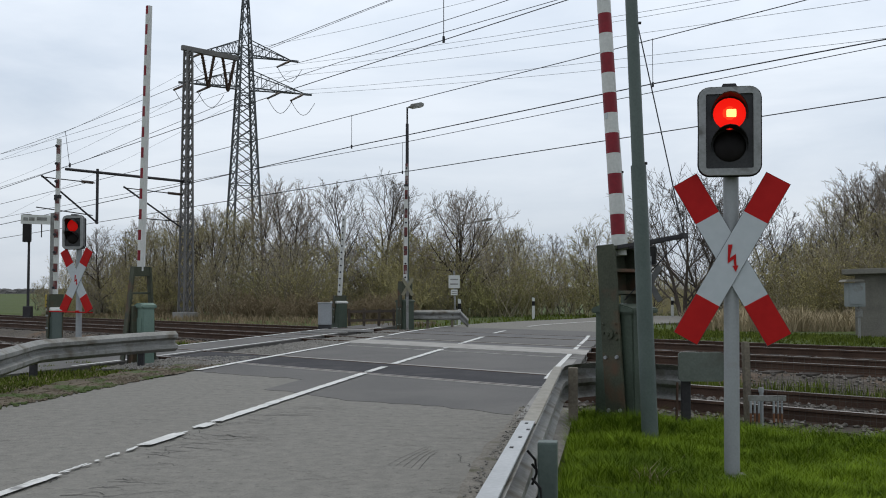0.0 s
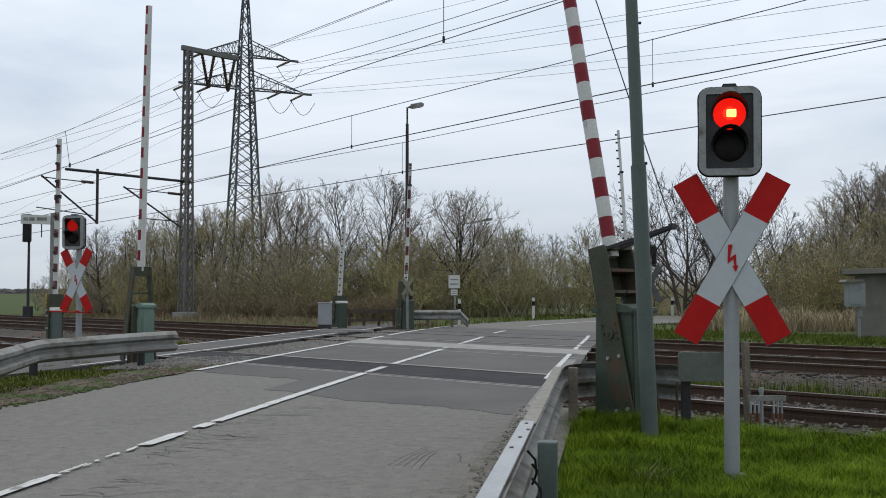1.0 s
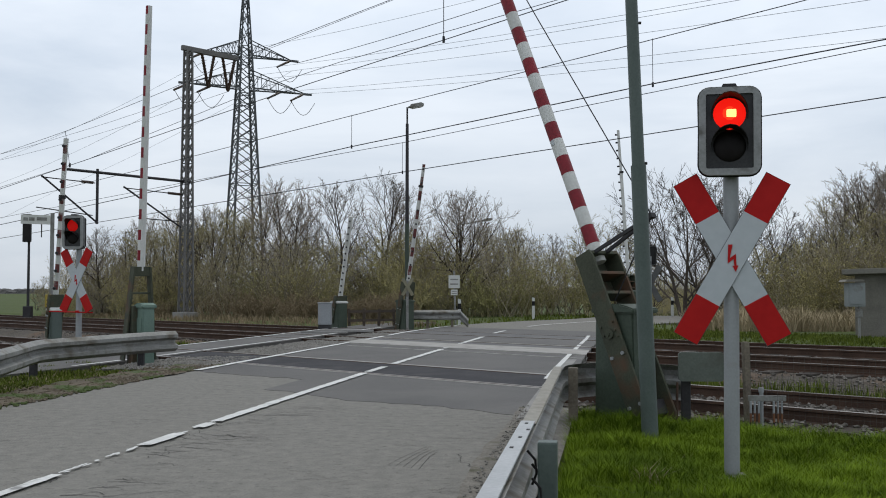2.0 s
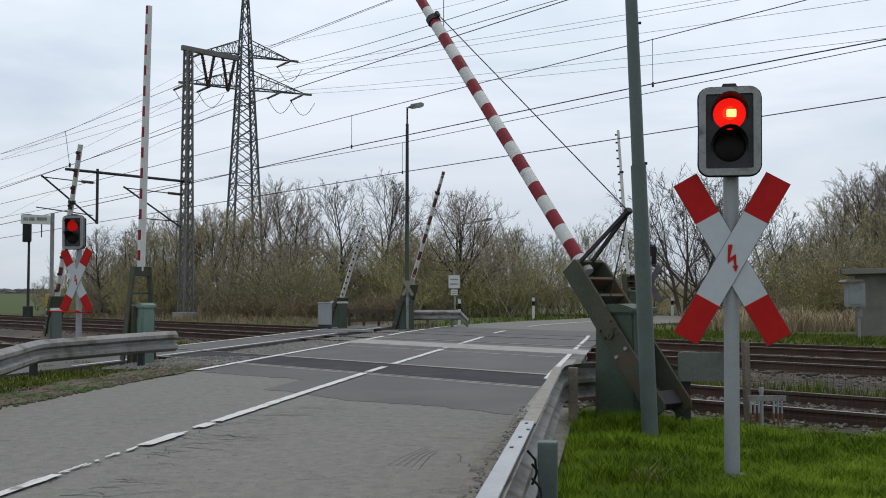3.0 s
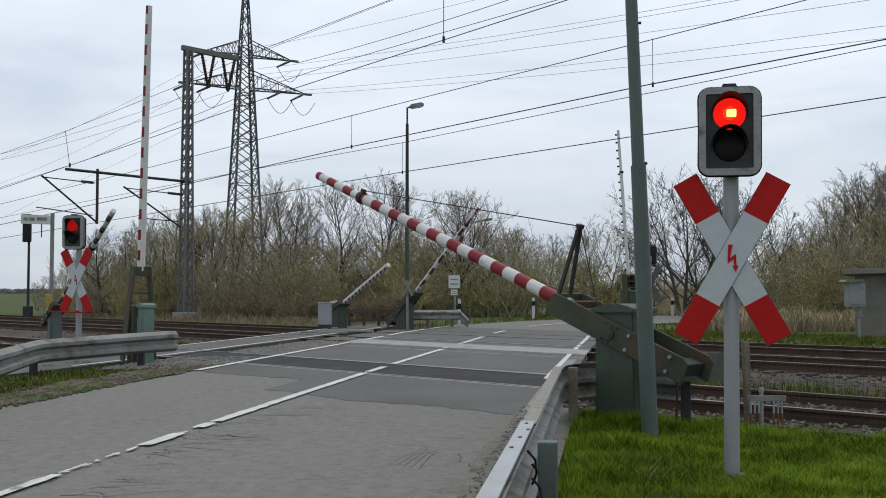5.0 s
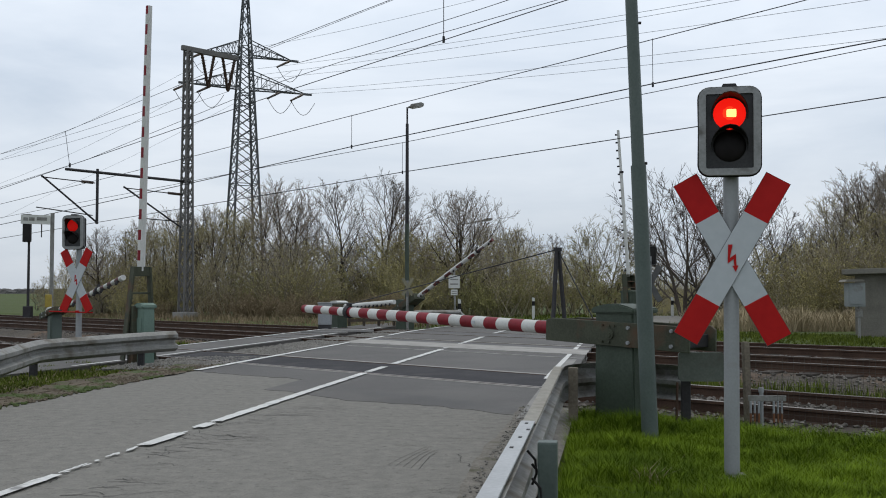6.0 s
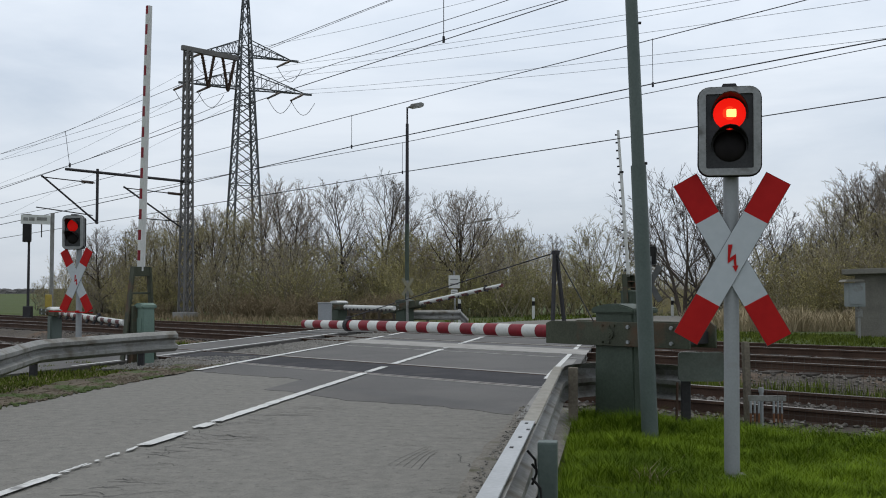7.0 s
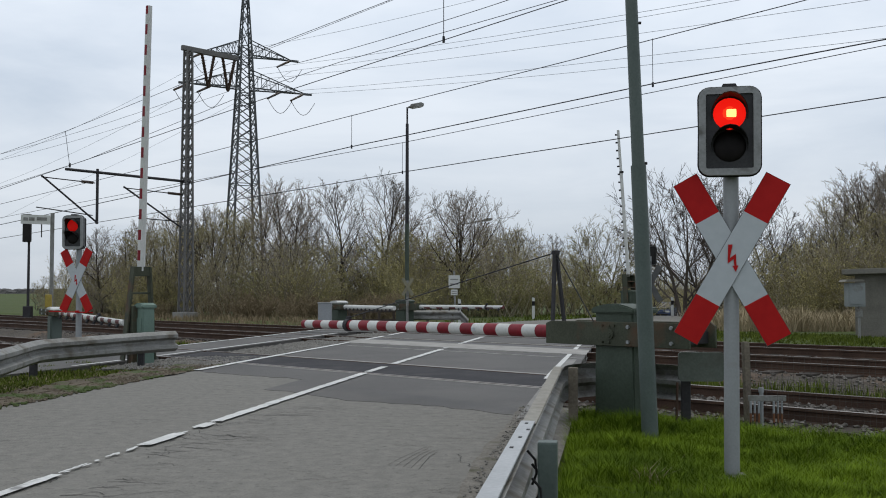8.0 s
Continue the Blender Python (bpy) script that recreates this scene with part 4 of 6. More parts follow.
near_line = [(p.x, p.y, 0.0) for p in fine_line([(-0.62, -2.0), (0.36, 4.45), (1.06, 9.05)], 0.5)]
near_line += [(p.x, p.y, 0.02) for p in fine_line([(1.06, 9.05), (1.18, 9.62), (1.55, 9.98), (1.95, 9.85), (2.22, 9.55)], 0.08)[1:]]
g, beam = guard_rail("weathered steel guard rail curving round beside the barrier", near_line, 0.50, -1,
                     [(0.46, 4.5, 0.52, M_GREEN_POLE), (1.17, 9.18, 0.49, M_WOODPOST), (2.19, 9.22, 0.44, M_DARKSTEEL), (-0.2, 0.6, 0.5, M_GALV_DULL)])
bm = BM()
prism(bm, rounded(0.40, 0.26, 0.03), -0.02, 0.02)
bm.transform(Matrix.Translation((2.31, 9.14, 0.50)) @ Matrix.Rotation(radians(-4), 4, "Z"))
part("end_terminal", bm, M_ENDPLATE, g, "flat grey end piece")
# flat cap strips along the top of the beam, the near one newer, with slotted holes
top_line = fine_line([(-0.62, -2.0), (0.36, 4.45), (1.06, 9.05)], 0.2)
old = [p for p in top_line if p.y > 4.95]
fresh = [p for p in top_line if p.y < 5.25]
part("cap_strip", ribbon(BM(), offset_line(old, -0.075), offset_line(old, 0.0), 0.508, 0.01), M_CAP, g, "dusty flat cap strip")
cap = part("cap_strip", ribbon(BM(), offset_line(fresh, -0.075), offset_line(fresh, -0.005), 0.522, 0.008), M_CAP_NEW, g, "bright newer zinc cap strip")
for y, d in ((4.60, -0.05), (4.85, -0.03), (5.08, -0.055), (4.3, -0.045)):
    p = min(fresh, key=lambda q: abs(q.y - y))
    bm = BM()
    box(bm, (p.x + d, y, 0.5225), (0.016, 0.036, 0.003), Matrix.Rotation(radians(-9), 3, "Z"))
    part("slot", bm, M_BLACK, cap, "dark slotted hole")
# loose cable ends beside the near post
for k, (x, y) in enumerate(((0.40, 4.62), (0.41, 4.5), (0.40, 4.38))):
    bm = BM()
    sweep(bm, [(x - 0.02, y, 0.46 - 0.04 * k), (x + 0.015, y - 0.01, 0.42 - 0.04 * k), (x + 0.02, y - 0.02, 0.36 - 0.04 * k), (x + 0.0, y - 0.02, 0.31 - 0.04 * k)], 0.006, 6)
    part("cable_end", bm, M_BLACK, g, "short black cable end")
far_left = [(p.x, p.y, 0.0) for p in fine_line([(-4.3, 5.0), (-4.92, 9.4), (-5.15, 11.6), (-5.55, 13.6), (-5.66, 14.35), (-5.50, 14.75), (-5.0, 15.4), (-4.28, 16.3)], 0.3)]
far_left = [(x, y, -0.05 * smoothstep(14.4, 16.3, y)) for x, y, _ in far_left]
guard_rail("weathered steel guard rail bending away beside the grass verge", far_left, 0.49, 1,
           [(-5.78, 14.4, 0.40, M_DARKSTEEL), (-4.72, 15.95, 0.40, M_DARKSTEEL), (-5.05, 9.5, 0.4, M_DARKSTEEL)])
far_line = [(p.x, p.y, 0.0) for p in fine_line([(-1.05, 33.0), (0.1, 33.2), (0.55, 33.5)], 0.2)] + [(0.85, 33.4, 0.3)]
guard_rail("short far guard rail with a sloping end", far_line, 0.55, 1, [(-0.5, 33.15, 0.4, M_WOODPOST), (0.3, 33.35, 0.4, M_WOODPOST), (-1.0, 33.1, 0.4, M_WOODPOST)])


# ---------- poles, lamps, signs ----------
def round_pole(name, foot, head, r0, r1, material, label, category, step=None):
    t = thing(name, Matrix.Translation(foot), label, category)
    d = Vector(head) - Vector(foot)
    bm = BM()
    if step:
        k = d * step
        tube(bm, -d * 0.06, k, r0, (r0 + r1) / 2 + 0.006, 20)
        tube(bm, k, d, (r0 + r1) / 2 - 0.004, r1, 20)
    else:
        tube(bm, -d * 0.06, d, r0, r1, 16)
    part("shaft", bm, material, t, "", True)
    return t


gp = round_pole("steel_pole", (1.69, 8.35, 0), (1.457, 8.35, 6.6), 0.069, 0.045, M_GREEN_POLE, "tall grey-green painted steel pole leaning over the grass", "pole", 0.335)
for x, z in ((-0.080, 2.23), (-0.121, 3.40)):
    bm = BM()
    tube(bm, (x, 0, z), (x + 0.075, 0, z), 0.012, None, 8)
    part("bolt", bm, M_DARKSTEEL, gp)


def street_lamp(foot, height, reach, turn, label):
    t = thing("street_lamp", Matrix.Translation(foot) @ Matrix.Rotation(radians(turn), 4, "Z"), label, "street lamp", "street lamps")
    bm = BM()
    tube(bm, (0, 0, -0.4), (0, 0, 3.4), 0.075, 0.07, 12)
    part("lower_shaft", bm, M_GREEN, t, "grey lower shaft", True)
    bm = BM()
    tube(bm, (0, 0, 3.4), (0, 0, height - 0.55), 0.062, 0.05, 12)
    tube(bm, (0, 0, height - 0.6), (0, 0, height), 0.03, None, 10)
    part("upper_shaft", bm, M_DARKSTEEL, t, "", True)
    bm = BM()
    lift = 0.17 * (reach - 0.6)
    h0 = reach - 0.5
    tube(bm, (0, 0, height - 0.03), (h0 + 0.03, 0, height + 0.03 + lift), 0.028, None, 8)
    prism(bm, [(h0, height + lift), (h0 + 0.06, height + lift + 0.10), (reach - 0.1, height + lift + 0.17), (reach, height + lift + 0.12), (reach - 0.02, height + lift + 0.05), (h0 + 0.06, height + lift - 0.02)], -0.09, 0.09)
    head = part("lamp_head", bm, M_GALV_DULL, t, "flat grey lamp head")
    bm = BM()
    prism(bm, [(h0 + 0.08, height + lift - 0.015), (reach - 0.05, height + lift + 0.045), (reach - 0.08, height + lift + 0.02), (h0 + 0.1, height + lift - 0.045)], -0.07, 0.07)
    part("diffuser", bm, M_WHITE, head)
    return t


street_lamp((-1.19, 33.6, 0), 7.28, 0.56, 5, "dark steel street lamp with a flat head beside the barrier")
street_lamp((0.72, 52.0, 0), 4.55, 1.85, 8, "far street lamp with a long arm among trees")


def marker_post(x, y):
    t = thing("marker_post", Matrix.Translation((x, y, 0)), "white plastic roadside marker post with a black band", "marker post", "marker posts")
    for z0, z1, m, n in ((-0.2, 0.52, M_WHITE, "post"), (0.52, 0.72, M_BLACK, "black_band"), (0.72, 0.90, M_WHITE, "cap")):
        bm = BM()
        w = 0.055
        if n == "cap":
            prism(bm, [(-w, z0), (w, z0), (w, z1 - 0.04), (-w, z1)], -0.05, 0.05)
        else:
            box(bm, (0, 0, (z0 + z1) / 2), (2 * w + (0.004 if n == "black_band" else 0), 0.1, z1 - z0))
        part(n, bm, m, t)
    return t


for x, y in ((0.59, 36.6), (3.96, 44.6), (10.7, 47.5)):
    marker_post(x, y)

# two small plates on a post
t = thing("road_sign", Matrix.Translation((0.43, 36.4, 0)), "post with two small white plates of faded writing", "sign")
bm = BM()
tube(bm, (0.03, 0, -0.3), (-0.04, 0, 1.9), 0.035, None, 8)
part("post", bm, M_GALV_DULL, t)
for z, w, h in ((1.50, 0.40, 0.46), (1.12, 0.24, 0.2)):
    bm = BM()
    box(bm, (-0.03, -0.045, z), (w, 0.01, h), None, 0.003)
    plate = part("plate", bm, M_WHITE, t, "white plate")
    for k in range(2):
        bm = BM()
        box(bm, (-0.03, -0.054, z + h * (0.18 - 0.36 * k)), (w * 0.7, 0.006, h * 0.09))
        part("writing_bar", bm, M_GALV_DULL, plate)

# street name plate on a post and the railway signal behind it
t = thing("street_sign", Matrix.Translation((-8.47, 22.0, 0)), "white street name plate with unreadable writing on a thin post", "sign")
bm = BM()
tube(bm, (0, 0, -0.3), (0, 0, 2.86), 0.045, None, 8)
part("post", bm, M_GALV_DULL, t, "", True)
bm = BM()
box(bm, (-0.34, -0.06, 2.72), (0.64, 0.02, 0.2), Matrix.Rotation(radians(2), 3, "Y"), 0.004)
plate = part("plate", bm, M_WHITE, t)
for x, w in ((-0.55, 0.1), (-0.42, 0.12), (-0.2, 0.22)):
    bm = BM()
    box(bm, (x, -0.073, 2.73), (w, 0.006, 0.07), Matrix.Rotation(radians(2), 3, "Y"))
    part("writing_bar", bm, M_GALV_DULL, plate)
bm = BM()
box(bm, (-0.03, -0.07, 0.96), (0.13, 0.10, 0.28), None, 0.03)
part("cover", bm, M_YELLOW, t, "faded yellow cover on the post")

t = thing("railway_signal", Matrix.Translation((-18.35, 45.0, 0)), "dark railway signal on a slender mast beyond the tracks", "railway signal")
bm = BM()
tube(bm, (0, 0, -0.3), (0, 0, 4.5), 0.07, 0.05, 8)
part("mast", bm, M_DARKSTEEL, t)
bm = BM()
box(bm, (-0.05, -0.1, 3.95), (0.34, 0.22, 1.25), None, 0.05)
part("signal_head", bm, M_BLACK, t)
bm = BM()
tube(bm, (0.05, 0, 4.25), (0.55, 0, 4.25), 0.025, None, 6)
tube(bm, (0.55, 0, 4.25), (0.55, 0, 3.55), 0.025, None, 6)
part("handrail", bm, M_DARKSTEEL, t)
bm = BM()
box(bm, (0, 0, 0.2), (0.35, 0.3, 0.6), None, 0.03)
part("base_box", bm, M_DARKSTEEL, t)

# cabinet and timber fence beside the far footpath
t = thing("switch_cabinet", Matrix.Translation((-3.66, 31.6, 0)), "light grey switch cabinet on a dark plinth", "cabinet")
bm = BM()
box(bm, (0, 0, 0.46), (0.40, 0.3, 0.66), None, 0.015)
part("body", bm, M_GREYBOX, t)
bm = BM()
box(bm, (0, 0, 0.03), (0.38, 0.28, 0.2))
part("plinth", bm, M_DARKSTEEL, t)
bm = BM()
box(bm, (0, -0.155, 0.46), (0.34, 0.012, 0.58), None, 0.004)
part("door", bm, M_GREYBOX, t)
bm = BM()
box(bm, (0, 0, 0.80), (0.44, 0.34, 0.03), None, 0.006)
part("lid", bm, M_GREYBOX, t)
fence = thing("timber_fence", Matrix.Translation((-3.1, 34.2, 0)), "low weathered post and rail fence before the bushes", "fence")
for k in range(5):
    bm = BM()
    box(bm, (k * 0.5 - 0.05, 0, 0.2), (0.09, 0.09, 0.75 + 0.03 * (k % 2)), Matrix.Rotation(radians(2 * (k % 3 - 1)), 3, "Y"), 0.008)
    part("post", bm, M_FENCE_TIMBER, fence)
for z in (0.18, 0.48):
    bm = BM()
    bar(bm, (-0.1, -0.06, z), (2.0, -0.06, z + 0.03), 0.03, 0.09)
    part("rail", bm, M_FENCE_TIMBER, fence)
# loose boards at the track side
for x, y, a, z in ((-3.0, 29.3, 12, 0.0), (-2.6, 28.6, 3, 0.02), (-3.3, 28.3, -8, 0.0)):
    bm = BM()
    box(bm, (0, 0, 0.03), (1.3, 0.22, 0.06), None, 0.006)
    ob = link_mesh("timber_board", bm, M_CONCRETE)
    ob.matrix_basis = pose(x, y, z, 0, 0, a)
    tagged(ob, "weathered pale board lying on the gravel", "board", "loose boards")

# cable rack with short rods by the near track
t = thing("cable_rack", Matrix.Translation((2.82, 9.05, 0)) @ Matrix.Rotation(radians(-4), 4, "Z"), "grey post with a crossbar of short white and red rods", "cable rack")
bm = BM()
tube(bm, (0, 0, -0.3), (0, 0, 0.30), 0.018, None, 8)
tube(bm, (0, 0, 0.28), (0, 0, 0.32), 0.024, None, 8)
part("post", bm, M_GALV, t)
bm = BM()
box(bm, (0.045, -0.02, 0.23), (0.33, 0.015, 0.05), None, 0.004)
part("crossbar", bm, M_GALV_DULL, t)
for x in (-0.10, -0.065, -0.03, 0.10, 0.135, 0.17):
    bm = BM()
    tube(bm, (x, -0.03, 0.205), (x, -0.03, 0.10), 0.010, None, 6)
    rod = part("rod", bm, M_GREYBOX, t)
    bm = BM()
    tube(bm, (x, -0.03, 0.10), (x, -0.03, 0.02), 0.010, None, 6)
    part("rod_end", bm, M_RODEND, rod)
    bm = BM()
    tube(bm, (x, -0.03, 0.02), (x + 0.005, -0.03, -0.15), 0.006, None, 6)
    part("cable", bm, M_BLACK, rod)
bm = BM()
box(bm, (0, 0, 0.2), (0.055, 0.055, 1.04), Matrix.Rotation(radians(-1.5), 3, "Y"), 0.008)
ob = link_mesh("timber_post", bm, M_WOODPOST)
ob.matrix_basis = pose(2.74, 9.2, 0, 0, 0, 12)
tagged(ob, "short weathered timber post in the grass", "post")
bm = BM()
tube(bm, (0, 0, -0.3), (0.02, 0, 0.36), 0.012, None, 6)
ob = link_mesh("ground_rod", bm, M_RUST)
ob.matrix_basis = pose(2.08, 9.15, 0)
tagged(ob, "thin rusty rod standing in the grass", "rod")

# low wire mesh fence along the track, from the timber post outwards
def mesh_fence(start, way, length, height):
    f = thing("wire_fence", Matrix.Translation(start), "low wire mesh fence between grass and track", "fence")
    d, z0 = Vector(way).normalized(), -0.05
    for name, lines in (("upright_mesh", [(d * (0.05 * k), d * (0.05 * k), z0, height) for k in range(int(length / 0.05) + 1)]),
                        ("level_mesh", [(d * 0, d * length, z0 + 0.05 * k, z0 + 0.05 * k) for k in range(int((height - z0) / 0.05) + 1)])):
        bm = BM()
        for p, q, za, zb in lines:
            tube(bm, p + Vector((0, 0, za)), q + Vector((0, 0, zb)), 0.0011, None, 4, caps=False)
        part(name, bm, M_MESH, f)["kind"] = "stuff"
    for k in (1.9, 3.8):
        bm = BM()
        box(bm, d * k + Vector((0, 0.03, 0.2)), (0.05, 0.05, 1.0), None, 0.006)
        part("post", bm, M_WOODPOST, f)


mesh_fence((2.76, 9.16, 0), (0.731, -0.682, 0), 4.0, 0.62)

# concrete hut and the box before it
hut = thing("concrete_hut", Matrix.Translation((10.85, 26.8, 0)) @ Matrix.Rotation(radians(-24), 4, "Z"), "low weathered concrete hut with an overhanging flat roof", "hut")
for c, s in (((1.6, 0.1, 0.7), (3.2, 0.2, 1.9)), ((0.1, 1.5, 0.7), (0.2, 2.6, 1.9)), ((3.1, 1.5, 0.7), (0.2, 2.6, 1.9)), ((1.6, 2.9, 0.7), (3.2, 0.2, 1.9))):
    part("wall", box(BM(), c, s), M_PLASTER, hut)
bm = BM()
box(bm, (1.55, 1.4, 1.72), (3.7, 3.4, 0.14), Matrix.Rotation(radians(-1.5), 3, "Y"), 0.02)
part("roof", bm, M_PLASTER, hut)
cab = thing("signal_cabinet", Matrix.Translation((10.42, 25.6, 0)), "grey metal signal cabinet with a hood on a post", "cabinet")
bm = BM()
box(bm, (-0.06, 0, 1.08), (0.42, 0.3, 0.60), None, 0.02)
part("body", bm, M_PALEGREEN_BOX, cab)
bm = BM()
box(bm, (-0.08, -0.16, 1.08), (0.32, 0.014, 0.48), None, 0.008)
part("door", bm, M_PALEGREEN_BOX, cab)
bm = BM()
prism(bm, [(-0.40, 1.40), (-0.33, 1.46), (0.05, 1.46), (0.10, 1.42)], -0.24, 0.2)
part("hood", bm, M_PLASTER, cab, "rusty grey hood")
bm = BM()
tube(bm, (0.04, 0, -0.2), (0.04, 0, 0.8), 0.035, None, 8)
box(bm, (0.04, 0, 0.62), (0.14, 0.12, 0.2), None, 0.02)
part("post", bm, M_GALV_DULL, cab)

cr = thing("warning_cross", pose(-1.12, 32.0, 0, 0, 0, 8), "pale back of a crossing sign on a thin post", "sign")
bm = BM()
tube(bm, (0, 0, -0.3), (0, 0, 1.5), 0.04, None, 8)
part("post", bm, M_GALV_DULL, cr)
for s in (-1, 1):
    bm = BM()
    box(bm, (0, -0.06 + 0.012 * s, 1.30), (0.10, 0.01, 0.62), Matrix.Rotation(radians(31 * s), 3, "Y"), 0.003)
    part("cross_arm", bm, M_SIGNBACK, cr)

crossing_signal(pose(6.15, 30.2, 0, 0, 0, 172), "far crossing signal and cross seen from behind", 0, False)


# ---------- overhead line: lattice mast, pylon, wires ----------
def lattice(bm_leg, bm_brace, z0, z1, w0, w1, panels, leg, brace, ratio=1.0):
    """A square lattice tower; legs and bracing go to two meshes."""
    def corner(k, z):
        w = (w0 + (w1 - w0) * (z - z0) / (z1 - z0)) / 2
        return Vector(((1, 1), (-1, 1), (-1, -1), (1, -1))[k] + (0,)) * w * Vector((1, 1, 0)).x + Vector((0, 0, z))
    for k in range(4):
        bar(bm_leg[k], corner(k, z0), corner(k, z1), leg)
    hs = [z0]
    q = (w1 / w0) ** (1 / panels)
    ws = [q ** i for i in range(panels)]
    tot = sum(ws)
    for w in ws:
        hs.append(hs[-1] + (z1 - z0) * w / tot)
    for i in range(panels):
        for k in range(4):
            a, b = (k, (k + 1) % 4)
            if ratio > 1:
                bar(bm_brace, corner(a, hs[i]), corner(b, hs[i + 1]), brace)
                bar(bm_brace, corner(b, hs[i]), corner(a, hs[i + 1]), brace)
            else:
                bar(bm_brace, corner(a if i % 2 else b, hs[i]), corner(b if i % 2 else a, hs[i + 1]), brace)
            if i % 3 == 0:
                bar(bm_brace, corner(a, hs[i]), corner(b, hs[i]), brace)
    return corner


TRACK_TURN = math.atan2(TN.y, TN.x)
mast = thing("catenary_mast", Matrix.Translation((-11.45, 45.3, 0)) @ Matrix.Rotation(TRACK_TURN, 4, "Z"), "tall weathered steel lattice mast carrying the overhead line", "mast")
legs, brace = [BM() for _ in range(4)], BM()
lattice(legs, brace, -0.1, 12.0, 0.46, 0.25, 24, 0.075, 0.028, 2)
for leg in legs:
    part("leg", leg, M_LATTICE, mast)
part("bracing", brace, M_LATTICE, mast)["kind"] = "stuff"
bm = BM()
box(bm, (0, 0, -0.02), (0.85, 0.85, 0.5), None, 0.04)
part("footing", bm, M_CONCRETE, mast)
bm = BM()
box(bm, (1.16, 0, 12.05), (2.98, 0.18, 0.22), None, 0.01)
beam = part("top_beam", bm, M_LATTICE, mast, "steel beam at the head of the mast")
for x0, x1, xm in ((0.72, 1.36, 1.06), (1.84, 2.5, 2.14)):
    for x in (x0, x1):
        bm = BM()
        for k in range(12):
            f0, f1 = k / 12, (k + 1) / 12
            p = Vector((x + (xm - x) * f0, 0, 11.93 - 1.5 * f0))
            q = Vector((x + (xm - x) * f1, 0, 11.93 - 1.5 * f1))
            tube(bm, p, q, 0.085, 0.05, 7)
        part("insulator_string", bm, M_INSULATOR, beam, "brown insulator string")
# bracket tube towards the tracks, with a drop post and the wire supports
bm = BM()
tube(bm, (0.2, 0, 6.05), (-5.7, 0, 6.12), 0.06, None, 8)
bracket = part("bracket_tube", bm, M_DARKSTEEL, mast)
bm = BM()
tube(bm, (-4.3, 0, 6.25), (-4.3, 0, 3.95), 0.06, None, 8)
part("drop_post", bm, M_DARKSTEEL, bracket)
bm = BM()
tube(bm, (-0.2, 0, 5.45), (-3.1, 0, 5.55), 0.022, None, 6)
tube(bm, (-3.1, 0, 5.6), (-0.3, 0, 4.0), 0.04, None, 6)
tube(bm, (-0.4, 0, 4.25), (-2.4, 0, 4.3), 0.022, None, 6)
part("cantilever", bm, M_DARKSTEEL, mast)
bm = BM()
tube(bm, (-4.4, 0, 5.65), (-6.7, 0, 5.72), 0.022, None, 6)
tube(bm, (-6.7, 0, 5.78), (-4.35, 0, 4.05), 0.04, None, 6)
tube(bm, (-4.5, 0, 4.3), (-6.9, 0, 4.5), 0.022, None, 6)
part("cantilever", bm, M_DARKSTEEL, mast)
for p, q in (((-0.35, 0, 5.46), (-0.95, 0, 5.48)), ((-4.5, 0, 5.66), (-5.0, 0, 5.67))):
    bm = BM()
    tube(bm, p, q, 0.06, None, 8)
    part("insulator", bm, M_INSULATOR, mast)

pylon = thing("power_pylon", Matrix.Translation((-21.6, 110, 0)) @ Matrix.Rotation(radians(28), 4, "Z"), "grey steel lattice power pylon with two cross arms", "pylon")
legs, brace = [BM() for _ in range(4)], BM()
lattice(legs, brace, -0.2, 22.6, 3.75, 1.6, 13, 0.20, 0.085, 2)
lattice(legs, brace, 22.6, 27.8, 1.6, 1.12, 5, 0.17, 0.08, 2)
lattice(legs, brace, 27.8, 36.5, 1.12, 0.15, 8, 0.13, 0.07, 2)
for leg in legs:
    part("leg", leg, M_PYLON, pylon)
part("bracing", brace, M_PYLON, pylon)["kind"] = "stuff"
for z, rise, lo, hi, wd in ((23.2, 1.9, -6.2, 6.7, 0.8), (26.8, 1.6, -4.4, 5.1, 0.6)):
    bm = BM()
    for e in (lo, hi):
        s = 1 if e > 0 else -1
        tip = Vector((e, 0, z))
        for y in (-wd, wd):
            bar(bm, (s * 0.7, y, z), tip, 0.13)
            bar(bm, (s * 0.6, y, z + rise), tip + Vector((0, 0, 0.1)), 0.09)
            n = 6
            for k in range(n):
                f, g2 = k / n, (k + 1) / n
                a = Vector((s * 0.7, y, z)).lerp(tip, f)
                b = Vector((s * 0.6, y, z + rise)).lerp(tip, g2)
                c = Vector((s * 0.7, y, z)).lerp(tip, g2)
                bar(bm, a, b, 0.055)
                bar(bm, b, c, 0.055)
        for k in range(6):
            f, g2 = k / 6, (k + 1) / 6
            bar(bm, Vector((s * 0.7, -wd, z)).lerp(tip, f), Vector((s * 0.7, wd, z)).lerp(tip, g2), 0.055)
        bar(bm, tip, tip + Vector((s * 1.0, 0, 0)), 0.22)
    arm_ob = part("cross_arm", bm, M_PYLON, pylon)
    for x in ((lo, hi, hi * 0.6, lo * 0.6) if z < 25 else (lo, hi)):
        bm = BM()
        for y0 in (-0.15, 0.15):
            tube(bm, (x - 0.1, y0, z - 0.1), (x - 1.6, y0 - 0.5, z - 0.95), 0.13, 0.10, 6)
        part("insulator_string", bm, M_INSULATOR, arm_ob)
        bm = BM()
        sweep(bm, [(x - 1.4 + 0.35 * k, 0, z - 0.9 - 1.5 * math.sin(math.pi * k / 8)) for k in range(9)], 0.03, 4)
        part("jumper_loop", bm, M_WIRE, arm_ob)


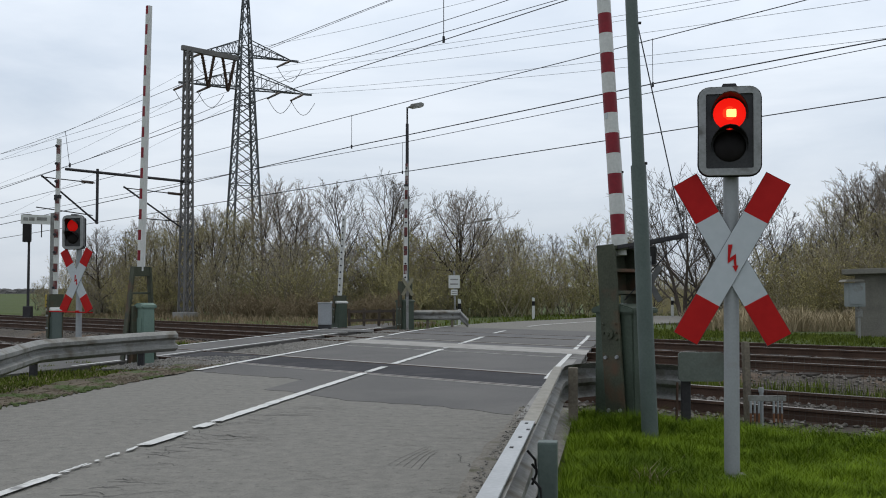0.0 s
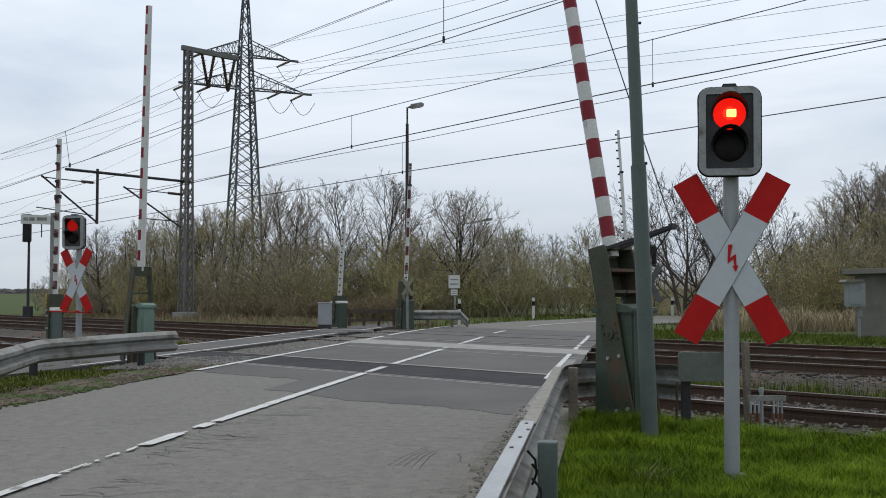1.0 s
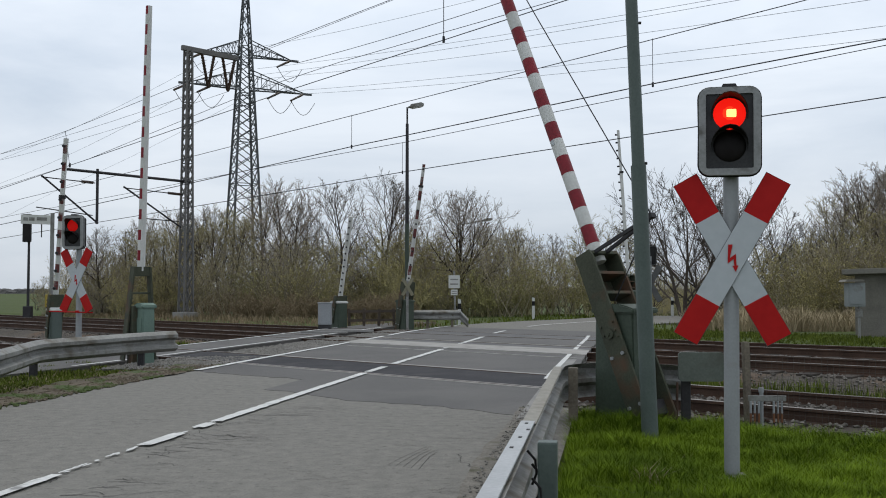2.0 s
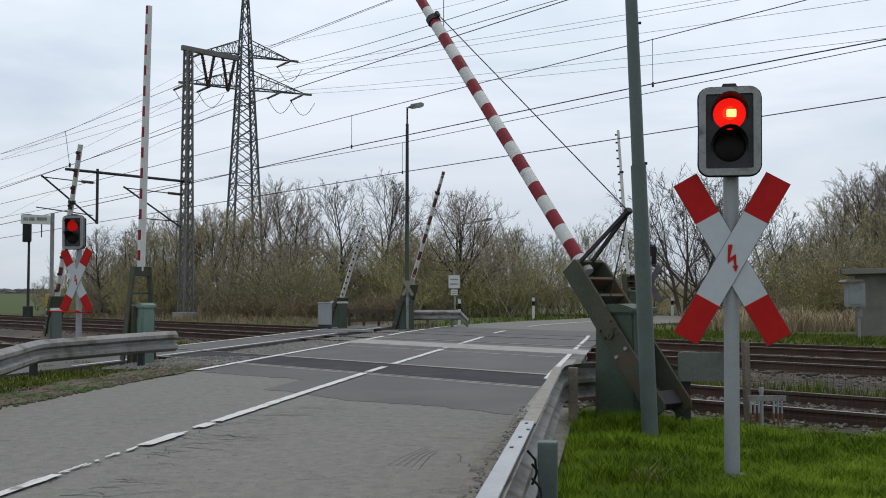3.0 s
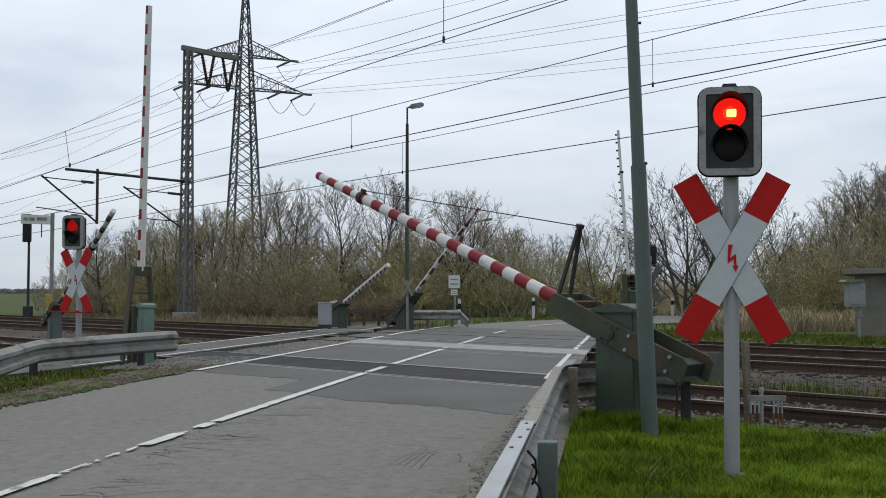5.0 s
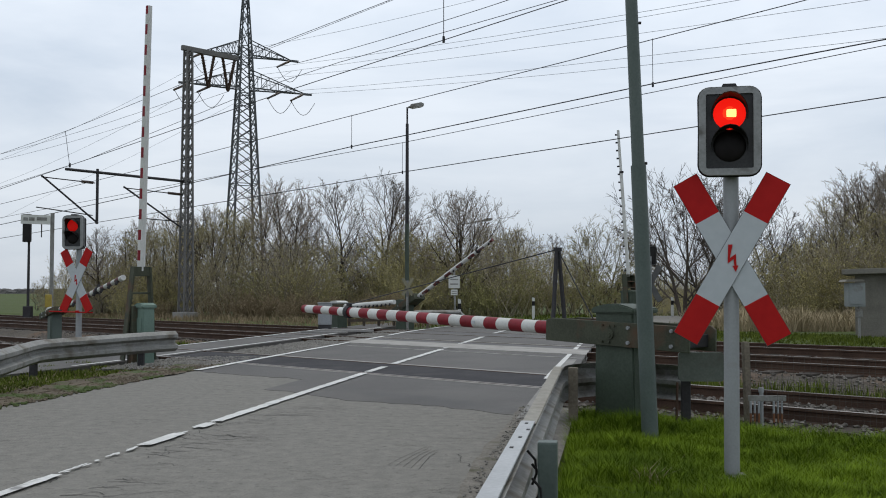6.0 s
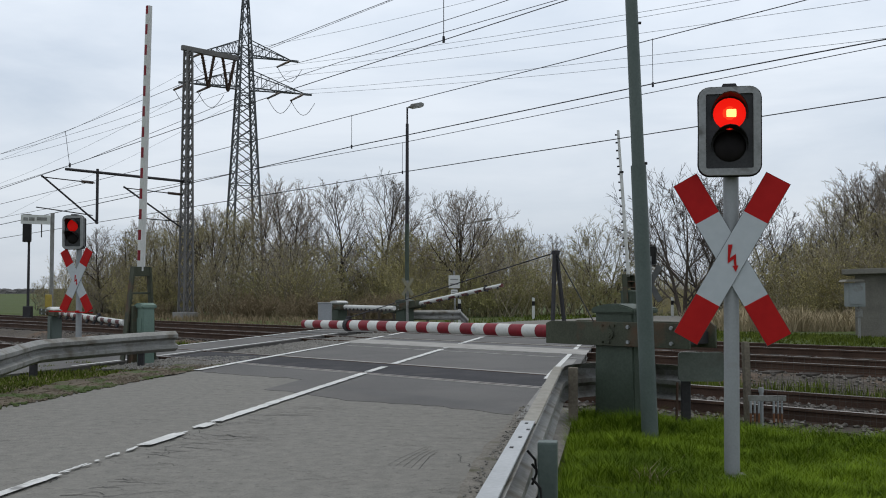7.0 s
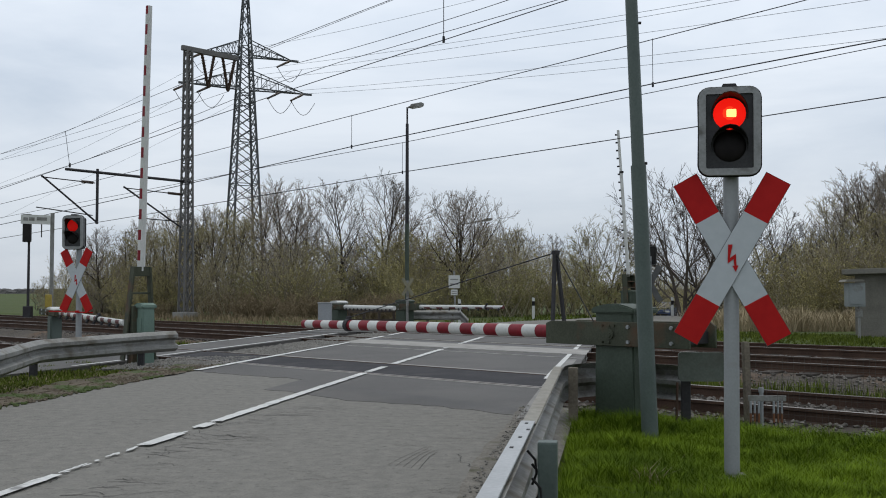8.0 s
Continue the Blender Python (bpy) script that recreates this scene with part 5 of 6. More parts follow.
def wire(name, pts, r, material, label, group):
    bm = BM()
    sweep(bm, pts, r, 5)
    return tagged(link_mesh(name, bm, material), label, "overhead wire", group)


def sagging(p, q, sag, n=16, lo=0.0, hi=1.0):
    p, q = Vector(p), Vector(q)
    return [p.lerp(q, lo + (hi - lo) * i / n) - Vector((0, 0, sag * 4 * (i / n) * (1 - i / n))) for i in range(n + 1)]


for n, label, r, pts in (
        ("contact_wire", "dark contact wire over the near track", 0.007, [(7.6, 7.4, 5.3), (1.58, 13.05, 4.94), (-2.49, 16.84, 4.55), (-7.67, 21.67, 3.97), (-10.71, 24.51, 3.64), (-24, 37, 2.4)]),
        ("contact_wire", "second contact wire over the near track", 0.005, [(8.0, 7.2, 5.4), (1.5, 13.3, 5.02), (-1.68, 16.26, 4.86), (-3.21, 17.69, 4.72), (-7.76, 21.93, 4.0), (-24, 37.2, 2.5)]),
        ("carrier_wire", "carrier wire over the near track", 0.005, [(7.0, 8.0, 6.5), (-0.81, 15.27, 5.59), (-3.06, 17.37, 5.36), (-5.26, 19.43, 5.06), (-8.33, 22.29, 4.69), (-10.74, 24.53, 4.49), (-24, 37, 3.4)]),
        ("contact_wire", "dark contact wire over the middle track", 0.012, [(15, 8.9, 5.5), (7.14, 16.24, 5.23), (3.97, 19.2, 5.11), (-2.26, 25.01, 4.74), (-4.98, 27.55, 4.53), (-8.95, 31.25, 4.23), (-30, 50.9, 2.8)]),
        ("carrier_wire", "carrier wire over the middle track", 0.009, [(15, 8.9, 6.8), (6.21, 17.11, 6.13), (3.99, 19.18, 5.96), (-2.27, 25.02, 5.51), (-8.96, 31.26, 5.01), (-30, 50.9, 3.6)]),
        ("contact_wire", "dark contact wire over the far track", 0.012, [(17, 12.5, 5.35), (8.83, 20.14, 5.04), (5.79, 22.97, 4.91), (-1.18, 29.48, 4.63), (-4.42, 32.49, 4.46), (-30, 56.4, 3.2)]),
        ("carrier_wire", "carrier wire over the far track", 0.009, [(17, 12.5, 6.6), (8.85, 20.12, 6.08), (4.77, 23.93, 5.84), (-1.19, 29.48, 5.49), (-6.17, 34.12, 5.31), (-30, 56.4, 4.2)])):
    wire(n, pts, r, M_WIRE, label, "catenary wires")
for top, low in (((0.01, 14.51, 5.72), (0.01, 14.51, 4.78)), ((3.99, 19.18, 5.98), (3.99, 19.18, 5.08)), ((-2.26, 25.01, 5.53), (-2.26, 25.01, 4.72)), ((-1.18, 29.48, 5.5), (-1.18, 29.48, 4.61)), ((-8.33, 22.29, 4.7), (-8.15, 22.1, 3.9))):
    bm = BM()
    tube(bm, top, low, 0.006, None, 5)
    tube(bm, Vector(low) + Vector((0, 0, 0.06)), Vector(low) - Vector((0, 0, 0.03)), 0.022, None, 6)
    tagged(link_mesh("dropper", bm, M_WIRE), "thin dropper between carrier and contact wire", "overhead wire", "catenary droppers")
# feeder lines on the mast's head, along the tracks
for x in (1.06, 2.14):
    c = Vector((-11.45, 45.3, 10.42)) + TN * x
    wire("feeder_line", sagging(c, c + TD * 60, 1.1, 20), 0.009, M_WIRE, "feeder line along the tracks", "feeder lines")
# an earth wire rises from the end of the mast's beam
c = Vector((-11.45, 45.3, 12.02)) + TN * 2.5
wire("feeder_line", [c, (-7.46, 43.0, 11.49), (-1.89, 37.8, 12.1), (10.3, 26.5, 13.9)], 0.009, M_WIRE, "dark wire leading away from the mast", "feeder lines")
# pylon conductors
for p, q, sag in (((-14.72, 111.0, 22.84), (26.38, 60.0, 16.21), 0.35), ((-15.78, 111.0, 23.2), (26.39, 60.0, 16.96), 0.35), ((-20.45, 111.0, 24.4), (25.48, 60.0, 18.52), 0.35),
                  ((-20.45, 111.0, 24.9), (18.32, 62.0, 19.1), 0.3), ((-20.46, 111.0, 25.6), (17.11, 64.0, 19.68), 0.3), ((-20.47, 111.0, 28.0), (2.52, 80.0, 24.3), 0.2),
                  ((-16.11, 111.0, 26.22), (5.21, 80.0, 24.3), 0.2), ((-25.3, 108, 25.9), (-66, 150, 20.5), 0.6), ((-27.0, 107, 22.2), (-65, 150, 17.3), 0.6), ((-16.8, 112.5, 25.7), (-60, 160, 17.5), 0.6)):
    d = (Vector(q) - Vector(p)) * 0.6
    heavy = q[0] == 5.21
    wire("power_line", sagging(p, q, sag) + [Vector(q) + d], 0.030 if heavy else 0.016, M_WIRE if heavy else M_WIRE_LIGHT,
         "dark heavy high-voltage conductor" if heavy else "thin grey high-voltage conductor", "power lines")


# ---------- the car that comes round the bend ----------
def make_car():
    car = thing("car", pose(40, 52, 0), "small dark blue hatchback coming round the bend", "car")
    bm = BM()
    prism(bm, [(-1.95, 0.25), (1.95, 0.25), (2.0, 0.55), (1.85, 0.78), (1.0, 0.92), (-1.8, 0.98), (-2.0, 0.7)], -0.82, 0.82)
    bmesh.ops.bevel(bm, geom=bm.edges[:], offset=0.07, segments=2, affect="EDGES")
    body = part("body", bm, M_BLUECAR, car, "", True)
    bm = BM()
    prism(bm, [(-1.85, 0.9), (1.15, 0.88), (0.35, 1.42), (-1.3, 1.46), (-1.75, 1.2)], -0.70, 0.70)
    bmesh.ops.bevel(bm, geom=bm.edges[:], offset=0.06, segments=2, affect="EDGES")
    part("cabin", bm, M_BLUECAR, body, "", True)
    bm = BM()
    bar(bm, (1.12, 0, 0.95), (0.48, 0, 1.38), 1.22, 0.02)
    part("windscreen", bm, M_GLASS, body)
    for s in (-1, 1):
        bm = BM()
        prism(bm, [(-1.5, 1.0), (0.75, 0.98), (0.28, 1.36), (-1.2, 1.38)], s * 0.705 - 0.006, s * 0.705 + 0.006)
        part("side_window", bm, M_GLASS, body)
        bm = BM()
        box(bm, (1.93, s * 0.6, 0.66), (0.08, 0.34, 0.16), None, 0.03)
        part("headlight", bm, M_WHITE, body, "pale headlight")
        for x in (-1.25, 1.25):
            bm = BM()
            tube(bm, (x, s * 0.68, 0.31), (x, s * 0.86, 0.31), 0.31, None, 18)
            wheel = part("wheel", bm, M_BLACK, car)
            bm = BM()
            tube(bm, (x, s * 0.84, 0.31), (x, s * 0.87, 0.31), 0.19, None, 12)
            part("rim", bm, M_GALV, wheel)
    bm = BM()
    box(bm, (1.98, 0, 0.42), (0.05, 1.3, 0.14), None, 0.02)
    part("bumper", bm, M_BLACK, body)
    return car


CAR = make_car()
CAR_ROWS = [(0.0, pose(84.0, 176.0, -1.28, 0, 0, 232)), (3.0, pose(54.5, 143.0, -1.28, 0, 0, 230)), (5.5, pose(34.4, 114.7, -1.28, 0, 0, 237)), (7.0, pose(25.0, 100.6, -1.28, 0, 0, 241)),
            (7.5, pose(22.2, 95.4, -1.28, 0, 0, 243)), (8.0, pose(19.6, 89.9, -1.28, 0, 0, 246))]


# ---------- trees and undergrowth ----------
def limb(verts, faces, p, d, length, r0, r1, sides, segs, rng, wander, lift=0.0):
    """A crooked tapered limb; gives back points and ways along it."""
    out = [(p.copy(), d.copy(), r0)]
    rings = []
    for i in range(segs + 1):
        f = i / segs
        r = r0 + (r1 - r0) * f
        a = Vector((0, 0, 1)).cross(d)
        a = a.normalized() if a.length > 1e-3 else Vector((1, 0, 0))
        b = d.cross(a)
        base = len(verts)
        for k in range(sides):
            w = 6.2832 * k / sides
            verts.append(tuple(p + a * (r * math.cos(w)) + b * (r * math.sin(w))))
        rings.append(base)
        if i:
            for k in range(sides):
                faces.append((rings[-2] + k, rings[-2] + (k + 1) % sides, base + (k + 1) % sides, base + k))
            out.append((p.copy(), d.copy(), r))
        if i < segs:
            d = (d + Vector((rng.uniform(-1, 1), rng.uniform(-1, 1), rng.uniform(-1, 1))) * wander + Vector((0, 0, lift))).normalized()
            p = p + d * (length / segs)
    return out


def along(pts, f):
    x = f * (len(pts) - 1)
    i = min(int(x), len(pts) - 2)
    t = x - i
    return pts[i][0].lerp(pts[i + 1][0], t), pts[i][1].lerp(pts[i + 1][1], t).normalized(), pts[i][2] + (pts[i + 1][2] - pts[i][2]) * t


def side_way(d, spread, rng):
    a = Vector((rng.uniform(-1, 1), rng.uniform(-1, 1), rng.uniform(-0.4, 0.9)))
    a = (a - d * a.dot(d)).normalized()
    return (d * math.cos(spread) + a * math.sin(spread)).normalized()


def mesh_from(name, verts, faces, material):
    me = bpy.data.meshes.new(name)
    me.from_pydata(verts, [], faces)
    for m in (material if isinstance(material, list) else [material]):
        me.materials.append(m)
    return me


TOPS = {}       # the height that each tree model reaches


def tree_model(seed, height, stems, first, wide, n1, n2, n3, twig_m, buds=0, label="", twig_r=0.008, droop=0.0, stout=1.0, ragged=0.12):
    """A bare early-spring tree: limbs rise from the trunk towards a rounded crown, and fork into branches, twigs and a few buds."""
    rng = random.Random(seed)
    tv, tf, cv, cf, bv, bf = [], [], [], [], [], []
    mid, up, out = height * (first + 1) / 2, height * (1 - first) / 2, height * wide / 2

    def reach(p, d):
        """How far it is from p along d to the crown's outline."""
        q, e = Vector((p.x / out, p.y / out, (p.z - mid) / up)), Vector((d.x / out, d.y / out, d.z / up))
        a, b, c = e.dot(e), q.dot(e), q.dot(q) - 1
        k = b * b - a * c
        return max(0.12 * height, (-b + math.sqrt(k)) / a) if k > 0 else 0.15 * height

    for s in range(stems):
        lean = 0.08 if stems == 1 else 0.30
        turn = 6.283 * s / stems + rng.random()
        d0 = Vector((math.cos(turn) * lean, math.sin(turn) * lean, 1)).normalized()
        r = height * 0.017 * stout / (stems ** 0.4)
        trunk = limb(tv, tf, Vector((0.15 * math.cos(turn), 0.15 * math.sin(turn), -0.3)) * (1 if stems > 1 else 0) + Vector((0, 0, -0.3)), d0, height * rng.uniform(0.84, 0.92), r, r * 0.14, 6, 10, rng, 0.07, 0.05)
        for i in range(n1):
            u = (i + rng.random()) / n1
            f = first * 0.75 + (0.96 - first * 0.75) * u
            p, d, rr = along(trunk, f)
            az = turn + 2.4 * i + rng.uniform(-0.5, 0.5)
            tilt = (1.15 - 0.75 * u) * rng.uniform(0.8, 1.15)
            way = (d * math.cos(tilt) + Vector((math.cos(az), math.sin(az), 0.1)) * math.sin(tilt)).normalized()
            ln = reach(p, (way + Vector((0, 0, 0.25))).normalized()) * rng.uniform(1 - ragged, 1 + ragged * 0.5)
            l1 = limb(tv, tf, p, way, ln, max(rr * 0.6, 0.014), 0.007, 4, 7, rng, 0.10, 0.06 - droop)
            for j in range(n2):
                v = 0.15 + 0.84 * (j + rng.random()) / n2
                p, d, rr = along(l1, v)
                ln2 = ln * (0.20 + 0.28 * (1 - v)) * rng.uniform(0.75, 1.2)
                l2 = limb(tv, tf, p, side_way(d, rng.uniform(0.45, 0.95), rng), ln2, max(rr * 0.62, 0.010), 0.006, 3, 4, rng, 0.11, 0.05 - droop)
                for k in range(n3):
                    p, d, rr = along(l2, 0.15 + 0.85 * (k + rng.random()) / n3)
                    l3 = limb(cv, cf, p, side_way(d, rng.uniform(0.4, 0.95), rng), ln2 * rng.uniform(0.35, 0.6), twig_r, twig_r * 0.6, 3, 2, rng, 0.12, 0.05 - droop)
                    for q in range(3):
                        p, d, rr = along(l3, rng.uniform(0.15, 1.0))
                        l4 = limb(cv, cf, p, side_way(d, rng.uniform(0.4, 1.0), rng), ln2 * rng.uniform(0.14, 0.30), twig_r * 0.8, twig_r * 0.45, 3, 1, rng, 0.1)
                        for w in range(buds):
                            p2, d2, _ = along(l4 if w % 2 else l3, rng.random())
                            e = rng.uniform(0.015, 0.034)
                            a = Vector((rng.uniform(-1, 1), rng.uniform(-1, 1), rng.uniform(-1, 1))).normalized() * e
                            c = Vector((rng.uniform(-1, 1), rng.uniform(-1, 1), rng.uniform(-1, 1))).normalized() * e
                            b0 = len(bv)
                            bv.extend((tuple(p2), tuple(p2 + a), tuple(p2 + a + c), tuple(p2 + c)))
                            bf.append((b0, b0 + 1, b0 + 2, b0 + 3))
    t = thing("tree", Matrix.Translation((0, -900, 0)), label, "tree", "trees")
    new("trunk", mesh_from("trunk", tv, tf, M_BARK)).parent = t
    new("crown", mesh_from("crown", cv, cf, twig_m)).parent = t
    if bf:
        new("foliage", mesh_from("foliage", bv, bf, M_BUD)).parent = t
    zs = sorted(v[2] for v in cv)
    TOPS[t] = zs[int(len(zs) * 0.997)]
    return t


def shrub_model(seed, height, width, stems, leaves, stem_m, leaf_m, label, leaf=0.065):
    """A tangled shrub of thin stems with small buds and old leaves."""
    rng = random.Random(seed)
    sv, sf, lv, lf = [], [], [], []
    tips = []
    for s in range(stems):
        p = Vector((rng.uniform(-1, 1) * width * 0.35, rng.uniform(-1, 1) * width * 0.35, -0.1))
        d = Vector((rng.uniform(-1, 1) * 0.6, rng.uniform(-1, 1) * 0.6, 1)).normalized()
        l1 = limb(sv, sf, p, d, height * rng.uniform(0.55, 1.05), 0.015, 0.007, 3, 5, rng, 0.2, 0.02)
        for j in range(5):
            p, d, r = along(l1, rng.uniform(0.15, 1.0))
            l2 = limb(sv, sf, p, side_way(d, rng.uniform(0.4, 1.0), rng), height * rng.uniform(0.15, 0.4), 0.009, 0.005, 3, 3, rng, 0.25, 0.03)
            tips.append(l2)
            for k in range(3):
                p, d, r = along(l2, rng.uniform(0.2, 1.0))
                tips.append(limb(sv, sf, p, side_way(d, rng.uniform(0.4, 1.0), rng), height * rng.uniform(0.06, 0.16), 0.008, 0.005, 3, 1, rng, 0.2))
    for _ in range(leaves):
        p, d, r = along(rng.choice(tips), rng.random())
        a = Vector((rng.uniform(-1, 1), rng.uniform(-1, 1), rng.uniform(-0.6, 0.6))).normalized() * leaf * rng.uniform(0.5, 1.2)
        c = Vector((rng.uniform(-1, 1), rng.uniform(-1, 1), rng.uniform(-1, 1))).normalized() * leaf * rng.uniform(0.4, 0.8)
        p = p + Vector((rng.uniform(-1, 1), rng.uniform(-1, 1), rng.uniform(-1, 1))) * 0.05
        b = len(lv)
        lv.extend((tuple(p), tuple(p + a), tuple(p + a + c), tuple(p + c)))
        lf.append((b, b + 1, b + 2, b + 3))
    t = thing("shrub", Matrix.Translation((0, -900, 0)), label, "shrub", "shrubs")
    new("branchwork", mesh_from("branchwork", sv, sf, stem_m)).parent = t
    if lf:
        new("foliage", mesh_from("foliage", lv, lf, leaf_m)).parent = t
    return t


T_ROUND = tree_model(11, 8.0, 1, 0.24, 0.62, 17, 9, 5, M_CROWN, 0, "bare grey-brown tree with a rounded crown of fine twigs")
T_TALL = tree_model(12, 8.0, 1, 0.26, 0.46, 17, 8, 5, M_CROWN, 0, "slender bare tree with upright limbs and fine twigs")
T_BROAD = tree_model(16, 6.5, 1, 0.20, 0.86, 20, 10, 6, M_CROWN, 0, "broad bare tree with a dense domed crown of dark twigs", 0.008, 0.0, 1.2, 0.08)
T_MULTI = tree_model(13, 7.5, 3, 0.10, 0.62, 10, 7, 5, M_CROWN_OLIVE, 1, "many-stemmed bare tree with first yellow-green buds", 0.008, 0.0, 1.0, 0.25)
T_WILLOW = tree_model(14, 7.0, 2, 0.2, 0.78, 10, 7, 6, M_CROWN_OLIVE, 3, "willow with pale yellow-green spring buds", 0.007, 0.02, 0.9, 0.15)
T_DARK = tree_model(15, 7.0, 3, 0.12, 1.02, 8, 7, 5, M_BARK, 0, "dark bare tree with wide crooked limbs", 0.010, 0.0, 1.45, 0.2)
S_OLIVE = shrub_model(21, 3.4, 3.2, 21, 1900, M_TWIG_GREEN, M_BUSHLEAF, "dense olive-brown shrub with small early leaves")
S_BROWN = shrub_model(22, 3.8, 3.2, 23, 900, M_TWIG, M_BUSHLEAF, "tangled grey-brown leafless shrub")
S_GREEN = shrub_model(23, 2.6, 2.8, 20, 2100, M_TWIG_GREEN, M_BUD, "rounded shrub with fresh yellow-green leaves")
S_BRAMBLE = shrub_model(24, 1.1, 2.2, 32, 1000, M_BRAMBLE, M_BRAMBLE, "low reddish-brown bramble thicket", 0.04)


def place(model, x, y, scale, turn):
    z = far_drop(x, y)
    m = Matrix.Translation((x, y, z)) @ Matrix.Rotation(radians(turn), 4, "Z") @ Matrix.Rotation(radians(3 * math.sin(turn)), 4, "X")
    ob = copy_thing(model, m)
    ob.scale = (scale * (1 + 0.1 * math.sin(turn * 2)), scale * (1 + 0.1 * math.cos(turn * 3)), scale)
    return ob


rng = random.Random(77)


def plant(model, x, y, top):
    """A tree whose crown ends at the height top."""
    return place(model, x, y, (top - far_drop(x, y)) / TOPS[model], rng.uniform(0, 360))


# tree belt beyond the far track
for row in (
        (T_ROUND, -8.8, 54, 7.29), (T_MULTI, -10.7, 56, 6.32), (T_TALL, -7.7, 57, 6.80), (T_ROUND, -5.3, 53, 7.00), (T_ROUND, -3.3, 53, 7.38), (T_TALL, -2.2, 59, 6.76), (T_BROAD, 0.9, 50, 6.16),
        (T_MULTI, 3.1, 56, 5.13), (T_TALL, 6.1, 60, 4.54), (T_MULTI, 4.9, 62, 4.86), (T_MULTI, 7.9, 66, 3.93), (T_MULTI, -11.1, 52, 5.49), (T_MULTI, -13.0, 54, 5.41), (T_ROUND, -14.8, 55, 5.68),
        (T_MULTI, -16.0, 55, 5.06), (T_TALL, -17.4, 56, 4.51), (T_ROUND, -16.7, 50, 4.37), (T_MULTI, -21.7, 60, 3.61), (T_MULTI, -25.5, 66, 2.38), (T_ROUND, -11.3, 63, 7.49), (T_MULTI, -1.1, 60, 5.08), (T_ROUND, 2.8, 64, 5.55), (T_MULTI, 10.5, 78, 3.64), (T_TALL, -14.7, 64, 6.63), (T_MULTI, -15.8, 62, 5.66), (T_TALL, -7.9, 52, 5.90), (T_ROUND, 4.3, 66, 5.47)):
    plant(*row)
# trees beyond the road's bend, behind the hut and on the far side of the meadow
for row in (
        (T_WILLOW, 8.9, 57, 5.59), (T_WILLOW, 8.1, 50, 4.60), (T_DARK, 14.9, 56, 6.95), (T_MULTI, 14.2, 70, 4.09), (T_MULTI, 18.6, 66, 3.93), (T_WILLOW, 12.5, 38, 3.18),
        (T_MULTI, 13.5, 37, 2.93), (T_MULTI, -17.4, 54, 4.03), (T_MULTI, -19.4, 56, 3.82), (T_MULTI, -15.6, 52, 4.36), (T_MULTI, -14.1, 51, 4.58), (T_MULTI, -13.0, 50, 4.65),
        (T_MULTI, -21.6, 58, 2.69), (T_ROUND, -17.1, 60, 5.68), (T_TALL, -14.3, 58, 5.92), (T_MULTI, -25.5, 64, 1.85), (T_WILLOW, 7.3, 52, 3.34), (T_DARK, 11.2, 47, 7.18), (T_DARK, 16.0, 52, 6.65), (T_TALL, 21.4, 60, 5.28), (T_DARK, 14.1, 40, 3.78),
        (T_MULTI, 15.4, 46, 3.48), (T_TALL, 16.3, 42, 5.15), (T_ROUND, 17.0, 41, 6.09), (T_TALL, 17.3, 40, 6.29), (T_ROUND, 18.7, 41, 6.37), (T_MULTI, 18.7, 47, 6.15), (T_MULTI, 19.1, 45, 6.27),
        (T_MULTI, 15.1, 40, 3.74), (T_MULTI, 15.5, 38, 4.46), (T_TALL, 20.5, 46, 6.79), (T_ROUND, 34.3, 150, 4.25), (T_MULTI, 33.9, 160, 4.10), (T_ROUND, 34.7, 140, 4.35), (T_MULTI, 32.4, 120, 4.30),
        (T_ROUND, 28.8, 150, 4.08)):
    plant(*row)
# undergrowth along the belt
for k in range(62):
    y = rng.uniform(47.5, 58)
    x = rng.uniform(-0.385 * y, 5)
    place(rng.choice((S_OLIVE, S_OLIVE, S_BROWN, S_BROWN, S_GREEN)), x, y, rng.uniform(0.6, 1.0) * (0.62 if x < -0.31 * y else 1.0), rng.uniform(0, 360))
for k in range(22):
    x = -3 + 11.0 * rng.random()
    place(rng.choice((S_OLIVE, S_OLIVE, S_BROWN, S_GREEN)), x, 46.5 + max(0.0, x) * 0.55 + rng.uniform(0, 6), rng.uniform(0.6, 0.95), rng.uniform(0, 360))
for k in range(22):
    x = rng.uniform(-13.5, -2.0)
    place(S_BRAMBLE, x, 42.0 + (-2 - x) * 0.28 + rng.uniform(0, 2.5), rng.uniform(0.6, 1.1), rng.uniform(0, 360))
for k in range(14):
    place(rng.choice((S_BROWN, S_BROWN, S_OLIVE)), rng.uniform(-9, 4), rng.uniform(50, 56), rng.uniform(0.95, 1.2), rng.uniform(0, 360))
place(S_GREEN, 7.6, 50.0, 1.15, 30)
place(S_GREEN, 8.8, 51.0, 1.05, 130)
for k in range(34):
    y = rng.uniform(48, 56)
    x = -y * rng.uniform(0.26, 0.395)
    place(rng.choice((S_OLIVE, S_BROWN, S_BROWN)), x, y, rng.uniform(0.55, 0.8) * (0.55 if x < -0.35 * y else 1.0), rng.uniform(0, 360))
for k in range(46):
    y = rng.uniform(84, 120)
    place(rng.choice((S_OLIVE, S_BROWN, S_BROWN)), y * rng.uniform(0.17, 0.33), y, rng.uniform(0.6, 1.15), rng.uniform(0, 360))
# thicket behind the hut
for k in range(34):
    x = rng.uniform(11.6, 20.5)
    place(rng.choice((S_OLIVE, S_BROWN, S_BROWN)), x, 34.8 + rng.uniform(0, 5.0), rng.uniform(0.6, 0.85) + max(0, x - 14.5) * 0.10, rng.uniform(0, 360))
